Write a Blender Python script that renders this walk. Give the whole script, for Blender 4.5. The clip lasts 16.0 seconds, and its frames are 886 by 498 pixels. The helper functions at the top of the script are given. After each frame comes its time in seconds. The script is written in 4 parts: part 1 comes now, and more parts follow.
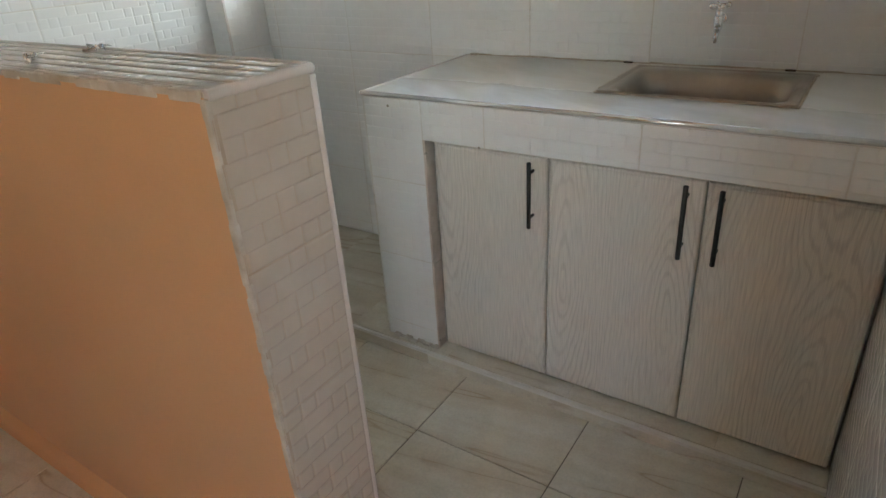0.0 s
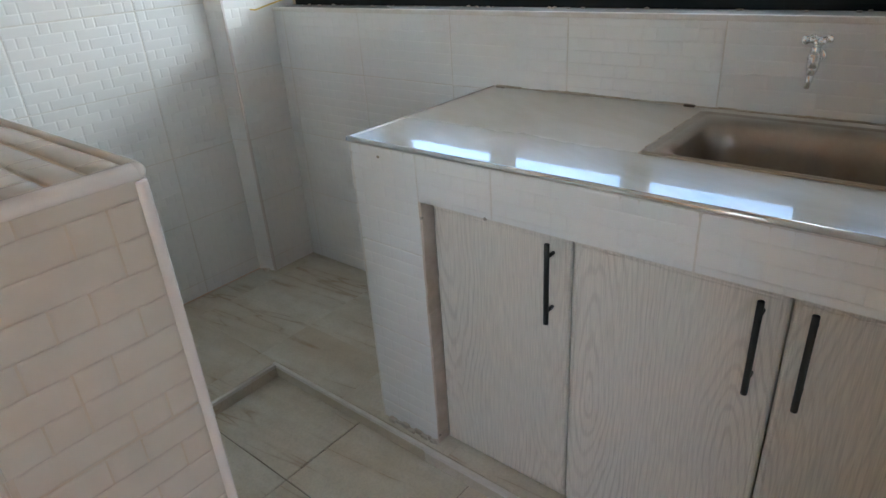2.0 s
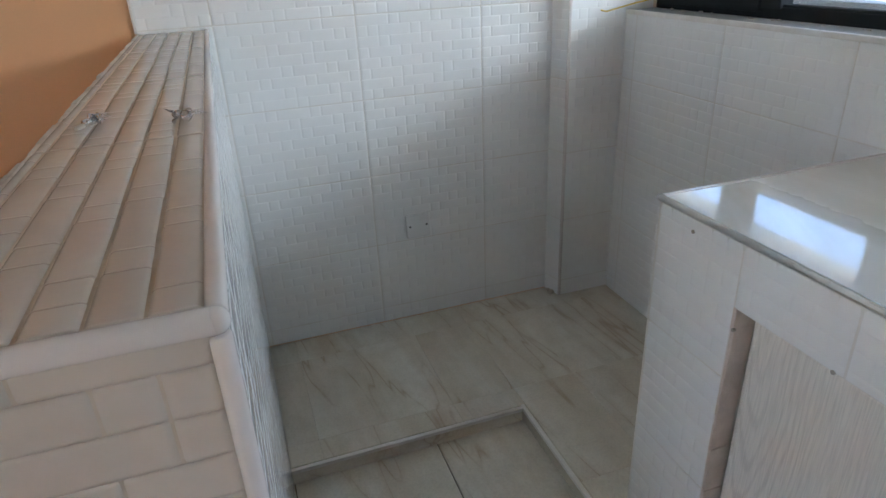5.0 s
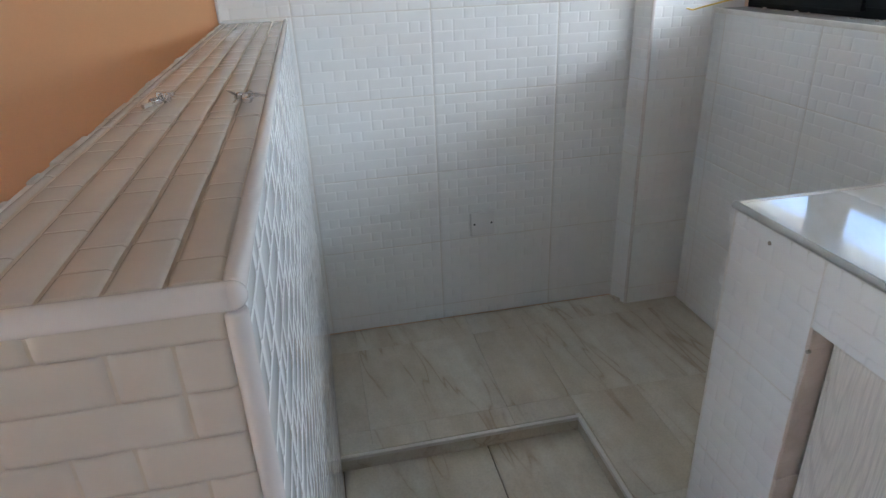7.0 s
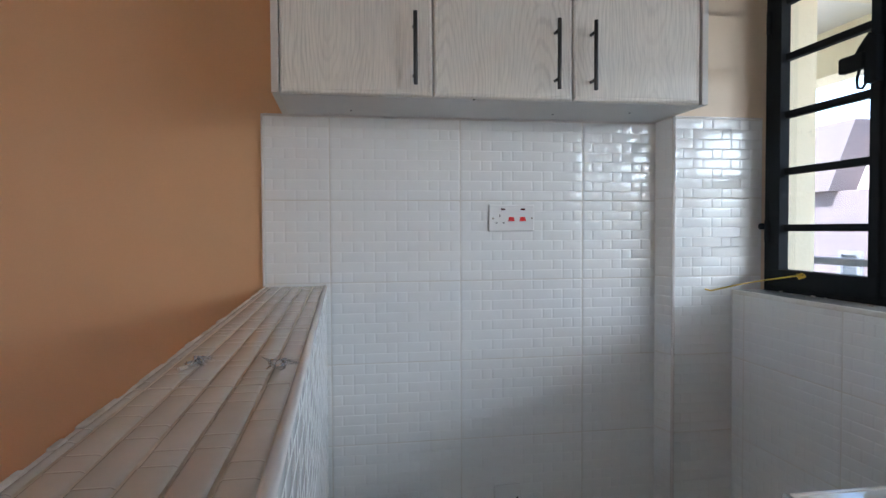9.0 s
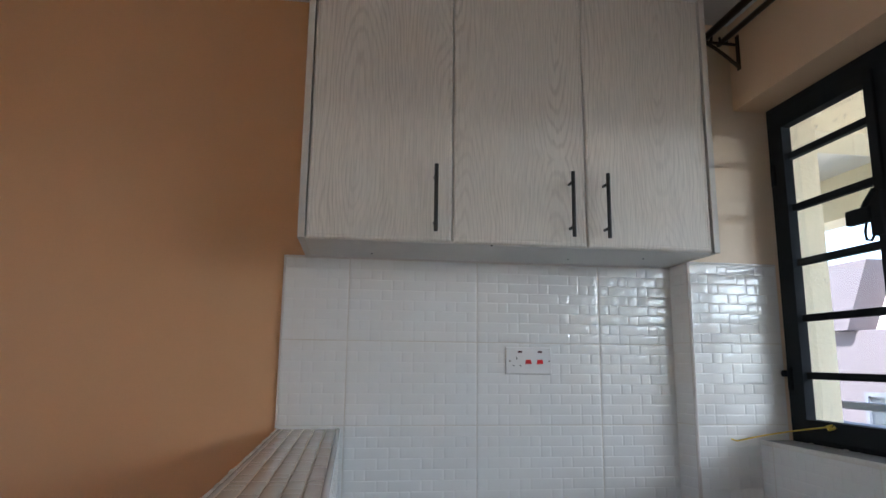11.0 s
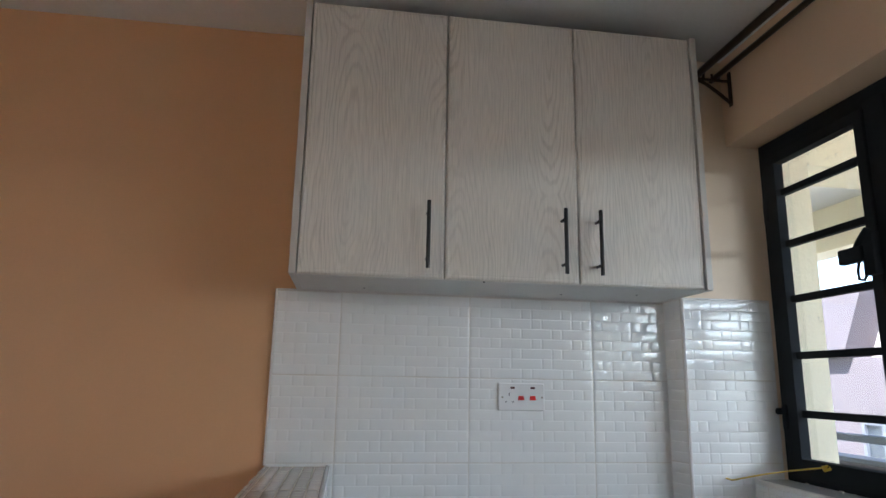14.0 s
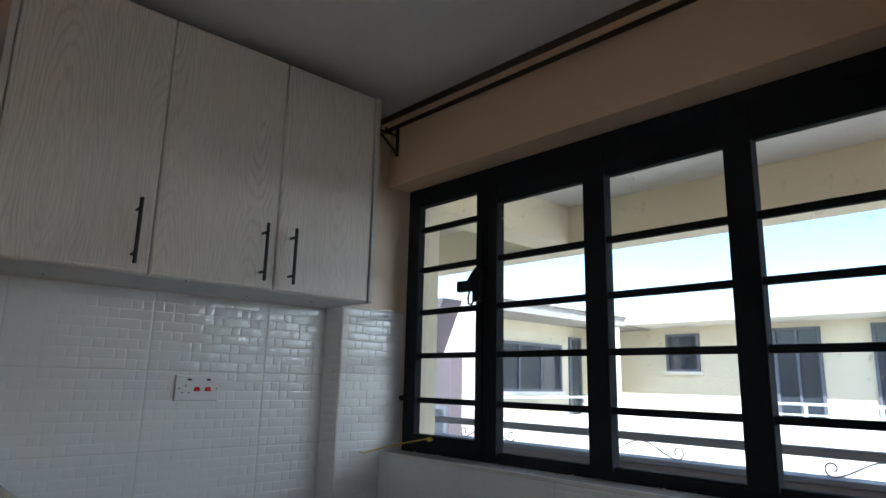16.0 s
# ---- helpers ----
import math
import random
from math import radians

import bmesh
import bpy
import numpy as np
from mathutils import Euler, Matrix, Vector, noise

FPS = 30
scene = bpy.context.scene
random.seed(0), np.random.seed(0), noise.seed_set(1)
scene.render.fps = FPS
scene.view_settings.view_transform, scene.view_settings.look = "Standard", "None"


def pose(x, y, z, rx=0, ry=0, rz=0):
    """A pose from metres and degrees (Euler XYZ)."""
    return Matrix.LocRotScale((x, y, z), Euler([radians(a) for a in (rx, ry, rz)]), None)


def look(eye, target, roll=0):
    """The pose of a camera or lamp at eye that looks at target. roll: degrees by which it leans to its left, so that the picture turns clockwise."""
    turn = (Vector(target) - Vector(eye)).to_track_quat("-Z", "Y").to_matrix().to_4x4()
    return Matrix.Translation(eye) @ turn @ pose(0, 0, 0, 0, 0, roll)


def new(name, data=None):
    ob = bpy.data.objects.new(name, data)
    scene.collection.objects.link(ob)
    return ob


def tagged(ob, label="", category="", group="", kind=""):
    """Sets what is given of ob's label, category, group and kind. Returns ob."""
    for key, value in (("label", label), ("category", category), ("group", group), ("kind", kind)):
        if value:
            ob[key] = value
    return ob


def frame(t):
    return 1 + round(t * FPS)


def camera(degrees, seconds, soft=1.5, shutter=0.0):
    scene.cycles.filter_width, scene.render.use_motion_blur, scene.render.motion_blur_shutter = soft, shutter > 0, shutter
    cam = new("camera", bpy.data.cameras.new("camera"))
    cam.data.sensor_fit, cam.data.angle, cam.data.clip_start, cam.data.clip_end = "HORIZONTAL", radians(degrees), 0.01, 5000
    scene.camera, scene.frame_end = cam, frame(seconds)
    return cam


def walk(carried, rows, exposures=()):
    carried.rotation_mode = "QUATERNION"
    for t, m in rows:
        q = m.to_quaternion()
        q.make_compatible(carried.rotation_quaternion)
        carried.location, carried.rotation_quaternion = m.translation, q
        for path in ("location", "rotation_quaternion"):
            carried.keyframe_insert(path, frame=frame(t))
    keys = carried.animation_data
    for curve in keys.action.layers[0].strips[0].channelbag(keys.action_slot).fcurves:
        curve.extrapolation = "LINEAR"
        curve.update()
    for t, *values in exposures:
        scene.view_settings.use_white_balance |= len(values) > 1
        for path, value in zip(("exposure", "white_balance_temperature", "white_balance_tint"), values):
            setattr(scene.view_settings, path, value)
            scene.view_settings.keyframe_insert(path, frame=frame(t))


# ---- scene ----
cam = camera(70.6, 16.0)
PATH = [
    (0, (2.27, -1.921, 1.242), (1.241, -0.463, 0.339), -3.9),
    (0.5, (2.257, -1.857, 1.247), (1.23, -0.396, 0.345), -4.0),
    (1, (2.241, -1.702, 1.241), (1.212, -0.245, 0.336), -4.1),
    (1.5, (2.219, -1.591, 1.246), (1.144, -0.16, 0.354), -3.9),
    (2, (2.149, -1.513, 1.245), (0.975, -0.156, 0.362), -3.9),
    (2.5, (2.049, -1.438, 1.259), (0.736, -0.209, 0.382), -3.7),
    (3, (1.945, -1.391, 1.262), (0.488, -0.334, 0.39), -3.5),
    (3.5, (1.907, -1.376, 1.261), (0.337, -0.486, 0.398), -3.3),
    (4, (1.912, -1.346, 1.264), (0.263, -0.605, 0.408), -3.2),
    (4.5, (1.927, -1.302, 1.26), (0.24, -0.651, 0.405), -3.0),
    (5, (1.934, -1.265, 1.259), (0.216, -0.708, 0.399), -2.8),
    (5.2, (1.933, -1.254, 1.257), (0.204, -0.735, 0.397), -2.9),
    (7.3, (1.921, -1.237, 1.241), (0.125, -0.925, 0.417), -2.6),
    (7.5, (1.918, -1.236, 1.24), (0.098, -0.919, 0.475), -2.2),
    (8, (1.918, -1.236, 1.247), (0.017, -0.907, 0.719), -1.4),
    (8.5, (1.921, -1.239, 1.244), (-0.03, -0.91, 0.953), -1.0),
    (9, (1.919, -1.243, 1.261), (-0.054, -0.922, 1.198), -0.3),
    (9.5, (1.917, -1.248, 1.263), (-0.052, -0.938, 1.428), 0.2),
    (10, (1.921, -1.256, 1.262), (-0.023, -0.965, 1.631), 0.6),
    (10.2, (1.925, -1.262, 1.275), (-0.022, -0.97, 1.631), 0.7),
    (12.3, (1.935, -1.257, 1.299), (-0.014, -1.022, 1.685), 0.7),
    (12.5, (1.928, -1.262, 1.288), (-0.013, -1.021, 1.707), 0.8),
    (13, (1.937, -1.245, 1.288), (-0.002, -1.018, 1.725), 0.8),
    (13.5, (1.938, -1.239, 1.302), (-0.001, -1.007, 1.733), 0.9),
    (14, (1.934, -1.25, 1.336), (-0.001, -0.964, 1.752), 1.0),
    (14.5, (1.931, -1.297, 1.339), (0.057, -0.734, 1.754), 1.0),
    (15, (1.959, -1.355, 1.348), (0.181, -0.536, 1.756), 1.1),
    (15.5, (2.031, -1.427, 1.346), (0.394, -0.353, 1.758), 1.3),
    (16, (2.11, -1.58, 1.337), (0.681, -0.242, 1.749), 1.3),
]
EXPOSURES = [(0.0, 2.9, 6400, 3), (1.0, 3.03, 6270, 4), (2.5, 2.92, 5850, 5), (3.5, 2.85, 5780, 6), (5.0, 2.9, 5780, 7), (7.5, 2.95, 5780, 9), (8.5, 2.78, 5720, 10), (9.0, 2.5, 5700, 10), (12.5, 2.18, 5830, 9), (14.0, 2.25, 5730, 8), (15.0, 2.2, 5620, 5), (15.5, 1.9, 5570, 5), (16.0, 1.36, 5570, 6)]
walk(cam, [(t, look(eye, target, roll)) for t, eye, target, roll in PATH], EXPOSURES)

# ---- light ----
world = bpy.data.worlds.new("sky")
scene.world = world
world.use_nodes = True
wn = world.node_tree
sky = wn.nodes.new("ShaderNodeTexSky")
sky.sky_type, sky.sun_disc = "NISHITA", False
SUN_WAY = Vector((-0.45, 0.60, -0.80)).normalized()
sky.sun_elevation = math.asin(-SUN_WAY.z)
sky.sun_rotation = math.atan2(-SUN_WAY.x, -SUN_WAY.y)
wn.links.new(sky.outputs["Color"], wn.nodes["Background"].inputs["Color"])
wn.nodes["Background"].inputs["Strength"].default_value = 0.15
sun = new("sun", bpy.data.lights.new("sun", "SUN"))
sun.data.energy, sun.data.angle, sun.data.color = 5.0, radians(0.5), (1.0, 0.95, 0.86)
sun.matrix_world = look((0, 0, 20), Vector((0, 0, 20)) + SUN_WAY)

# added unseen lamp in the yard, standing in for the open sky between the walkway's beam and the roofs to the
# north-east, through the window
added_sky_lamp = new("sky_stand_in_lamp", bpy.data.lights.new("sky_stand_in_lamp", "AREA"))
added_sky_lamp.data.shape, added_sky_lamp.data.size, added_sky_lamp.data.size_y = "RECTANGLE", 8.0, 1.8
added_sky_lamp.data.energy, added_sky_lamp.data.color = 102, (0.92, 0.975, 1.0)
added_sky_lamp.matrix_world = look((7.0, 4.3, 2.85), (7.0, -5.0, 2.85))


# ---- materials ----
class Nodes:
    """A short way to wire a node material."""

    def __init__(self, name):
        self.m = bpy.data.materials.new(name)
        self.m.use_nodes = True
        self.t = self.m.node_tree
        self.b = self.t.nodes["Principled BSDF"]

    def add(self, kind, **inputs):
        n = self.t.nodes.new("ShaderNode" + kind)
        for k, v in inputs.items():
            self.put(n, k.replace("_", " "), v)
        return n

    def put(self, n, k, v):
        s = n.inputs[int(k)] if k.isdigit() else n.inputs[k]
        if isinstance(v, bpy.types.NodeSocket):
            self.t.links.new(v, s)
        elif isinstance(v, tuple) and len(v) == 3 and s.type == "RGBA":
            s.default_value = (*v, 1)
        else:
            s.default_value = v

    def math(self, op, a, b=0.0, clamp=False):
        n = self.t.nodes.new("ShaderNodeMath")
        n.operation, n.use_clamp = op, clamp
        self.put(n, "0", a), self.put(n, "1", b)
        return n.outputs[0]

    def coords(self, stretch=(1, 1, 1), shuffle=True):
        """Object coordinates in metres, moved by a random step from piece to piece."""
        p = self.add("TexCoord").outputs["Object"]
        if shuffle:
            r = self.add("ObjectInfo").outputs["Random"]
            v = self.add("CombineXYZ", X=self.math("MULTIPLY", r, 37.0), Y=self.math("MULTIPLY", r, 91.0), Z=self.math("MULTIPLY", r, 53.0))
            n = self.t.nodes.new("ShaderNodeVectorMath")
            self.t.links.new(p, n.inputs[0]), self.t.links.new(v.outputs[0], n.inputs[1])
            p = n.outputs[0]
        if stretch != (1, 1, 1):
            p = self.add("Mapping", Vector=p, Scale=stretch).outputs[0]
        return p

    def noise(self, p, scale, detail=3.0, rough=0.5, warp=0.0):
        return self.add("TexNoise", Vector=p, Scale=scale, Detail=detail, Roughness=rough, Distortion=warp).outputs["Fac"]

    def ramp(self, fac, *stops):
        n = self.add("ValToRGB", Fac=fac)
        e = n.color_ramp.elements
        while len(e) < len(stops):
            e.new(0.5)
        for el, (at, c) in zip(e, stops):
            el.position, el.color = at, ((c, c, c, 1) if isinstance(c, float) else (*c, 1))
        return n.outputs["Color"]

    def mix(self, fac, a, b, blend="MIX"):
        n = self.t.nodes.new("ShaderNodeMix")
        n.data_type, n.blend_type = "RGBA", blend
        for s, v in ((n.inputs[0], fac), (n.inputs[6], a), (n.inputs[7], b)):
            if isinstance(v, bpy.types.NodeSocket):
                self.t.links.new(v, s)
            else:
                s.default_value = (*v, 1) if isinstance(v, tuple) else v
        return n.outputs[2]

    def bump(self, h, strength, distance=0.001):
        self.put(self.b, "Normal", self.add("Bump", Height=h, Strength=strength, Distance=distance).outputs[0])

    def done(self, colour, rough, metal=0.0, **more):
        self.put(self.b, "Base Color", colour), self.put(self.b, "Roughness", rough), self.put(self.b, "Metallic", metal)
        for k, v in more.items():
            self.put(self.b, k.replace("_", " "), v)
        return self.m


def surface(name, c1, c2, rough=(0.4, 0.6), scale=3.0, fine=90.0, bump=0.1, metal=0.0, shuffle=True, grain=0.06, depth=0.001, **more):
    """Two tones in broad patches, a fine grain, and roughness and relief that follow them."""
    n = Nodes(name)
    p = n.coords(shuffle=shuffle)
    broad, small = n.noise(p, scale, 4.0, 0.6), n.noise(p, fine, 3.0, 0.6)
    c = n.mix(n.ramp(broad, (0.3, 0.0), (0.7, 1.0)), c1, c2)
    g = n.ramp(small, (0.2, 1.0 - grain), (0.8, 1.0))
    c = n.mix(1.0, c, g, "MULTIPLY")
    r = n.math("ADD", n.math("MULTIPLY", broad, rough[1] - rough[0]), rough[0])
    n.bump(small, bump, depth)
    return n.done(c, r, metal, **more)


def wood_laminate():
    """Whitewashed ash print: long nested ovals and arches of growth lines, drawn out along the grain."""
    n = Nodes("whitewashed_ash")
    xyz = n.add("SeparateXYZ", Vector=n.coords())
    sway = n.math("MULTIPLY", n.math("SUBTRACT", n.noise(n.coords((4, 4, 1.3)), 1.0, 3.0, 0.55), 0.5), 0.11)
    rise = n.math("MULTIPLY", n.math("SUBTRACT", n.noise(n.coords((2.2, 2.2, 1.1)), 1.0, 2.0, 0.5), 0.5), 0.9)
    across = n.math("PINGPONG", n.math("ADD", xyz.outputs["X"], sway), 0.14)
    along = n.math("MULTIPLY", n.math("PINGPONG", n.math("ADD", xyz.outputs["Z"], rise), 0.48), 0.14)
    ring = n.math("SQRT", n.math("ADD", n.math("MULTIPLY", across, across), n.math("MULTIPLY", along, along)))
    wob = n.noise(n.coords((26, 26, 2.6)), 1.0, 3.0, 0.55)
    lines = n.math("SINE", n.math("ADD", n.math("MULTIPLY", ring, 660.0), n.math("MULTIPLY", wob, 13.0)))
    lines = n.ramp(n.math("ADD", n.math("MULTIPLY", lines, 0.5), 0.5), (0.60, 0.0), (0.97, 1.0))
    keep = n.ramp(n.noise(n.coords((9, 9, 2.5)), 1.0, 2.0), (0.36, 0.20), (0.66, 1.0))
    pores = n.ramp(n.noise(n.coords((420, 420, 14)), 1.0, 2.0, 0.6), (0.35, 0.86), (0.6, 1.0))
    tone = n.mix(n.noise(n.coords((3, 3, 0.8)), 1.0, 3.0), (0.84, 0.79, 0.72), (0.77, 0.715, 0.64))
    c = n.mix(n.math("MULTIPLY", n.math("MULTIPLY", lines, keep), 0.30), tone, (0.42, 0.365, 0.31))
    c = n.mix(1.0, c, pores, "MULTIPLY")
    n.bump(n.math("SUBTRACT", pores, n.math("MULTIPLY", lines, 0.4)), 0.12, 0.0006)
    return n.done(c, 0.42)


def marbled(name, pale, warm, vein, rough, tilt=83):
    """Porcelain with a marble print: soft warm bands and broken brown veins that all run one way."""
    n = Nodes(name)
    base = n.coords()
    turned = n.add("Mapping", Vector=n.add("Mapping", Vector=base, Rotation=(0, 0, radians(tilt))).outputs[0], Scale=(1.15, 0.13, 1.0)).outputs[0]
    cloud = n.noise(turned, 5.0, 5.0, 0.6, 0.35)
    c = n.mix(n.ramp(cloud, (0.36, 0.0), (0.66, 1.0)), pale, warm)
    f = n.noise(turned, 6.0, 3.0, 0.5, 0.25)
    near = n.math("ABSOLUTE", n.math("SUBTRACT", f, 0.52))
    line = n.ramp(near, (0.0, 1.0), (0.010, 0.0))
    broken = n.ramp(n.noise(base, 5.0, 3.0), (0.38, 0.0), (0.54, 1.0))
    soft = n.ramp(near, (0.0, 0.9), (0.09, 0.0))
    c = n.mix(n.math("MULTIPLY", n.math("MULTIPLY", soft, broken), 0.42), c, tuple(0.62 * a + 0.38 * b for a, b in zip(warm, vein)))
    c = n.mix(n.math("MULTIPLY", n.math("MULTIPLY", line, broken), 0.42), c, vein)
    white = n.ramp(n.noise(turned, 9.0, 3.0, 0.5, 0.3), (0.58, 0.0), (0.70, 1.0))
    c = n.mix(n.math("MULTIPLY", white, 0.4), c, (0.78, 0.76, 0.71))
    dust = n.noise(base, 4.0, 5.0, 0.65)
    c = n.mix(n.math("MULTIPLY", n.ramp(n.noise(base, 14.0, 6.0, 0.7), (0.42, 0.0), (0.72, 1.0)), 0.30), c, (0.47, 0.41, 0.31))
    c = n.mix(1.0, c, n.ramp(n.noise(base, 160.0, 2.0), (0.25, 0.90), (0.6, 1.0)), "MULTIPLY")
    r = n.math("ADD", n.math("MULTIPLY", dust, rough[1] - rough[0]), rough[0])
    n.bump(n.noise(base, 30.0, 2.0), 0.04, 0.001)
    return n.done(c, r)


def worktop_glaze():
    """Polished cream porcelain under a film of dust that is thicker towards the wall."""
    n = Nodes("worktop_porcelain")
    p = n.coords(shuffle=False)
    cloud = n.noise(n.add("Mapping", Vector=n.add("Mapping", Vector=p, Rotation=(0, 0, 0.5)).outputs[0], Scale=(1.0, 2.4, 1.0)).outputs[0], 2.6, 5.0, 0.6, 0.6)
    c = n.mix(n.ramp(cloud, (0.35, 0.0), (0.68, 1.0)), (0.84, 0.835, 0.80), (0.68, 0.655, 0.58))
    y = n.add("SeparateXYZ", Vector=p).outputs["Y"]
    far = n.math("MULTIPLY", n.math("ADD", y, 0.50), 2.2, True)
    film = n.math("MULTIPLY", n.ramp(n.noise(p, 5.0, 6.0, 0.68), (0.15, 0.30), (0.95, 0.62)), far)
    c = n.mix(n.math("MULTIPLY", film, 0.6), c, (0.58, 0.50, 0.39))
    r = n.math("ADD", n.math("MULTIPLY", film, 0.30), 0.24)
    n.bump(n.noise(p, 9.0, 2.0), 0.03, 0.002)
    return n.done(c, r, 0.0, IOR=1.6, Coat_Weight=n.math("SUBTRACT", 0.9, film), Coat_Roughness=0.035)


def glass_pane():
    n = Nodes("window_glass")
    p = n.coords()
    smear = n.ramp(n.noise(p, 6.0, 6.0, 0.7), (0.55, 0.0), (0.8, 0.06))
    spots = n.math("MULTIPLY", n.ramp(n.noise(p, 38.0, 4.0, 0.7), (0.60, 0.0), (0.72, 1.0)), n.ramp(n.noise(p, 3.0, 3.0), (0.48, 0.0), (0.66, 0.30)))
    return n.done((0.97, 0.985, 0.98), smear, 0.0, Transmission_Weight=n.math("SUBTRACT", 1.0, spots), IOR=1.45)


TILE = surface("white_glazed_tile", (0.88, 0.875, 0.865), (0.855, 0.85, 0.835), (0.02, 0.06), 6.0, 28.0, 0.14, grain=0.02, IOR=1.54)
# Dust on top; the room's warm, dim light is mixed into this beige.
WARM_LIT_DUSTY_TILE = surface("warm_lit_dusty_tile", (0.65, 0.59, 0.53), (0.585, 0.525, 0.46), (0.08, 0.20), 7.0, 40.0, 0.10, grain=0.05, IOR=1.54)
# Brown groove beds carry shade in their colour as well as dirt.
GROOVE_SHADE_DIRT = surface("brown_shade_and_dirt_in_grooves", (0.60, 0.52, 0.43), (0.50, 0.42, 0.33), (0.6, 0.8), 22.0, 160.0, 0.3)
GROUT = surface("pale_grout", (0.80, 0.78, 0.75), (0.72, 0.68, 0.62), (0.8, 0.9), 9.0, 200.0, 0.4)
REVEAL_PLASTER = surface("raw_pink_plaster", (0.72, 0.61, 0.53), (0.56, 0.46, 0.38), (0.85, 0.95), 14.0, 160.0, 0.6, depth=0.002)
ROUGH_GROUT = surface("smeared_white_cement", (0.74, 0.71, 0.66), (0.45, 0.38, 0.30), (0.85, 0.95), 14.0, 160.0, 0.7, depth=0.002)
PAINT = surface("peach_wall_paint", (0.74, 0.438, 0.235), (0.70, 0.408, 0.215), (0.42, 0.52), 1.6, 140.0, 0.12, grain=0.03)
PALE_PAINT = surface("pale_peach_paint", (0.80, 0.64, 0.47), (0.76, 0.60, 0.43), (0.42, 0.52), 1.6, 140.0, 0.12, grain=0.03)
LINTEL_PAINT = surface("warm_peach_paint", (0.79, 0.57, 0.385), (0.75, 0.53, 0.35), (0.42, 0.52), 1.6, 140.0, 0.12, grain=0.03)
WHITE_PAINT = surface("white_ceiling_paint", (0.86, 0.855, 0.84), (0.82, 0.815, 0.80), (0.7, 0.8), 1.2, 90.0, 0.15)
FLOOR_TILE = marbled("marbled_floor_tile", (0.78, 0.745, 0.66), (0.67, 0.595, 0.475), (0.33, 0.20, 0.09), (0.09, 0.30))
FLOOR_GROUT = surface("dark_floor_grout", (0.12, 0.10, 0.085), (0.22, 0.18, 0.14), (0.85, 0.95), 12.0, 150.0, 0.4)
PALE_FLOOR_GROUT = surface("pale_floor_grout", (0.66, 0.62, 0.54), (0.58, 0.53, 0.45), (0.85, 0.95), 12.0, 150.0, 0.4)
WORKTOP = worktop_glaze()
ASH = wood_laminate()
CARCASS = surface("white_cabinet_board", (0.70, 0.68, 0.655), (0.66, 0.64, 0.61), (0.4, 0.5), 3.0, 120.0, 0.05)
EDGING = surface("ash_edge_band", (0.66, 0.62, 0.57), (0.60, 0.56, 0.51), (0.35, 0.5), 6.0, 150.0, 0.08)
BLACK = surface("matt_black_handle", (0.018, 0.017, 0.017), (0.03, 0.028, 0.027), (0.35, 0.5), 30.0, 300.0, 0.05)
FRAME = surface("black_steel_paint", (0.016, 0.018, 0.021), (0.022, 0.024, 0.028), (0.75, 0.9), 8.0, 70.0, 0.35, Specular_IOR_Level=0.12)
PLASTIC = surface("white_plastic_trim", (0.75, 0.70, 0.68), (0.69, 0.64, 0.61), (0.12, 0.2), 5.0, 120.0, 0.03, grain=0.02)
SOCKET = surface("white_moulded_plastic", (0.83, 0.82, 0.81), (0.81, 0.80, 0.79), (0.18, 0.25), 5.0, 200.0, 0.02, grain=0.01)
RED = surface("red_switch_plastic", (0.72, 0.03, 0.03), (0.62, 0.025, 0.025), (0.25, 0.3), 20.0, 200.0, 0.03)
DARK_RED = surface("unlit_red_lens", (0.10, 0.012, 0.012), (0.07, 0.01, 0.01), (0.15, 0.2), 20.0, 200.0, 0.03)
HOLE = surface("dark_socket_hole", (0.02, 0.02, 0.02), (0.03, 0.03, 0.03), (0.6, 0.7), 20.0, 200.0, 0.03)
CHROME = surface("chrome", (0.86, 0.87, 0.88), (0.80, 0.81, 0.83), (0.08, 0.20), 20.0, 120.0, 0.03, 1.0)
EDGE_METAL = surface("bright_aluminium_edge", (0.80, 0.78, 0.75), (0.70, 0.66, 0.60), (0.30, 0.42), 14.0, 90.0, 0.02, 0.2)
BEAD_METAL = surface("polished_aluminium_bead", (0.84, 0.83, 0.81), (0.76, 0.74, 0.70), (0.12, 0.22), 12.0, 90.0, 0.02, 0.75)
ZINC = surface("bright_zinc", (0.86, 0.86, 0.87), (0.74, 0.74, 0.76), (0.15, 0.28), 40.0, 200.0, 0.05, 0.9)
STEEL = surface("brushed_steel", (0.44, 0.40, 0.35), (0.34, 0.30, 0.25), (0.30, 0.46), 9.0, 220.0, 0.08, 0.85)
SILICONE = surface("grubby_sealant", (0.60, 0.54, 0.45), (0.44, 0.36, 0.27), (0.5, 0.7), 18.0, 160.0, 0.5)
BRONZE = surface("dark_bronze_rod", (0.085, 0.062, 0.038), (0.06, 0.043, 0.027), (0.28, 0.4), 10.0, 180.0, 0.05, 0.7)
YELLOW = surface("yellow_plastic_strap", (0.80, 0.56, 0.06), (0.72, 0.48, 0.05), (0.3, 0.4), 20.0, 160.0, 0.05)
FILM = surface("clear_plastic_film", (0.95, 0.95, 0.96), (0.9, 0.9, 0.92), (0.05, 0.12), 30.0, 90.0, 0.4, Transmission_Weight=0.9)
GLASS = glass_pane()
CREAM = surface("cream_render", (0.80, 0.74, 0.58), (0.74, 0.67, 0.51), (0.8, 0.9), 1.2, 60.0, 0.5, depth=0.004)
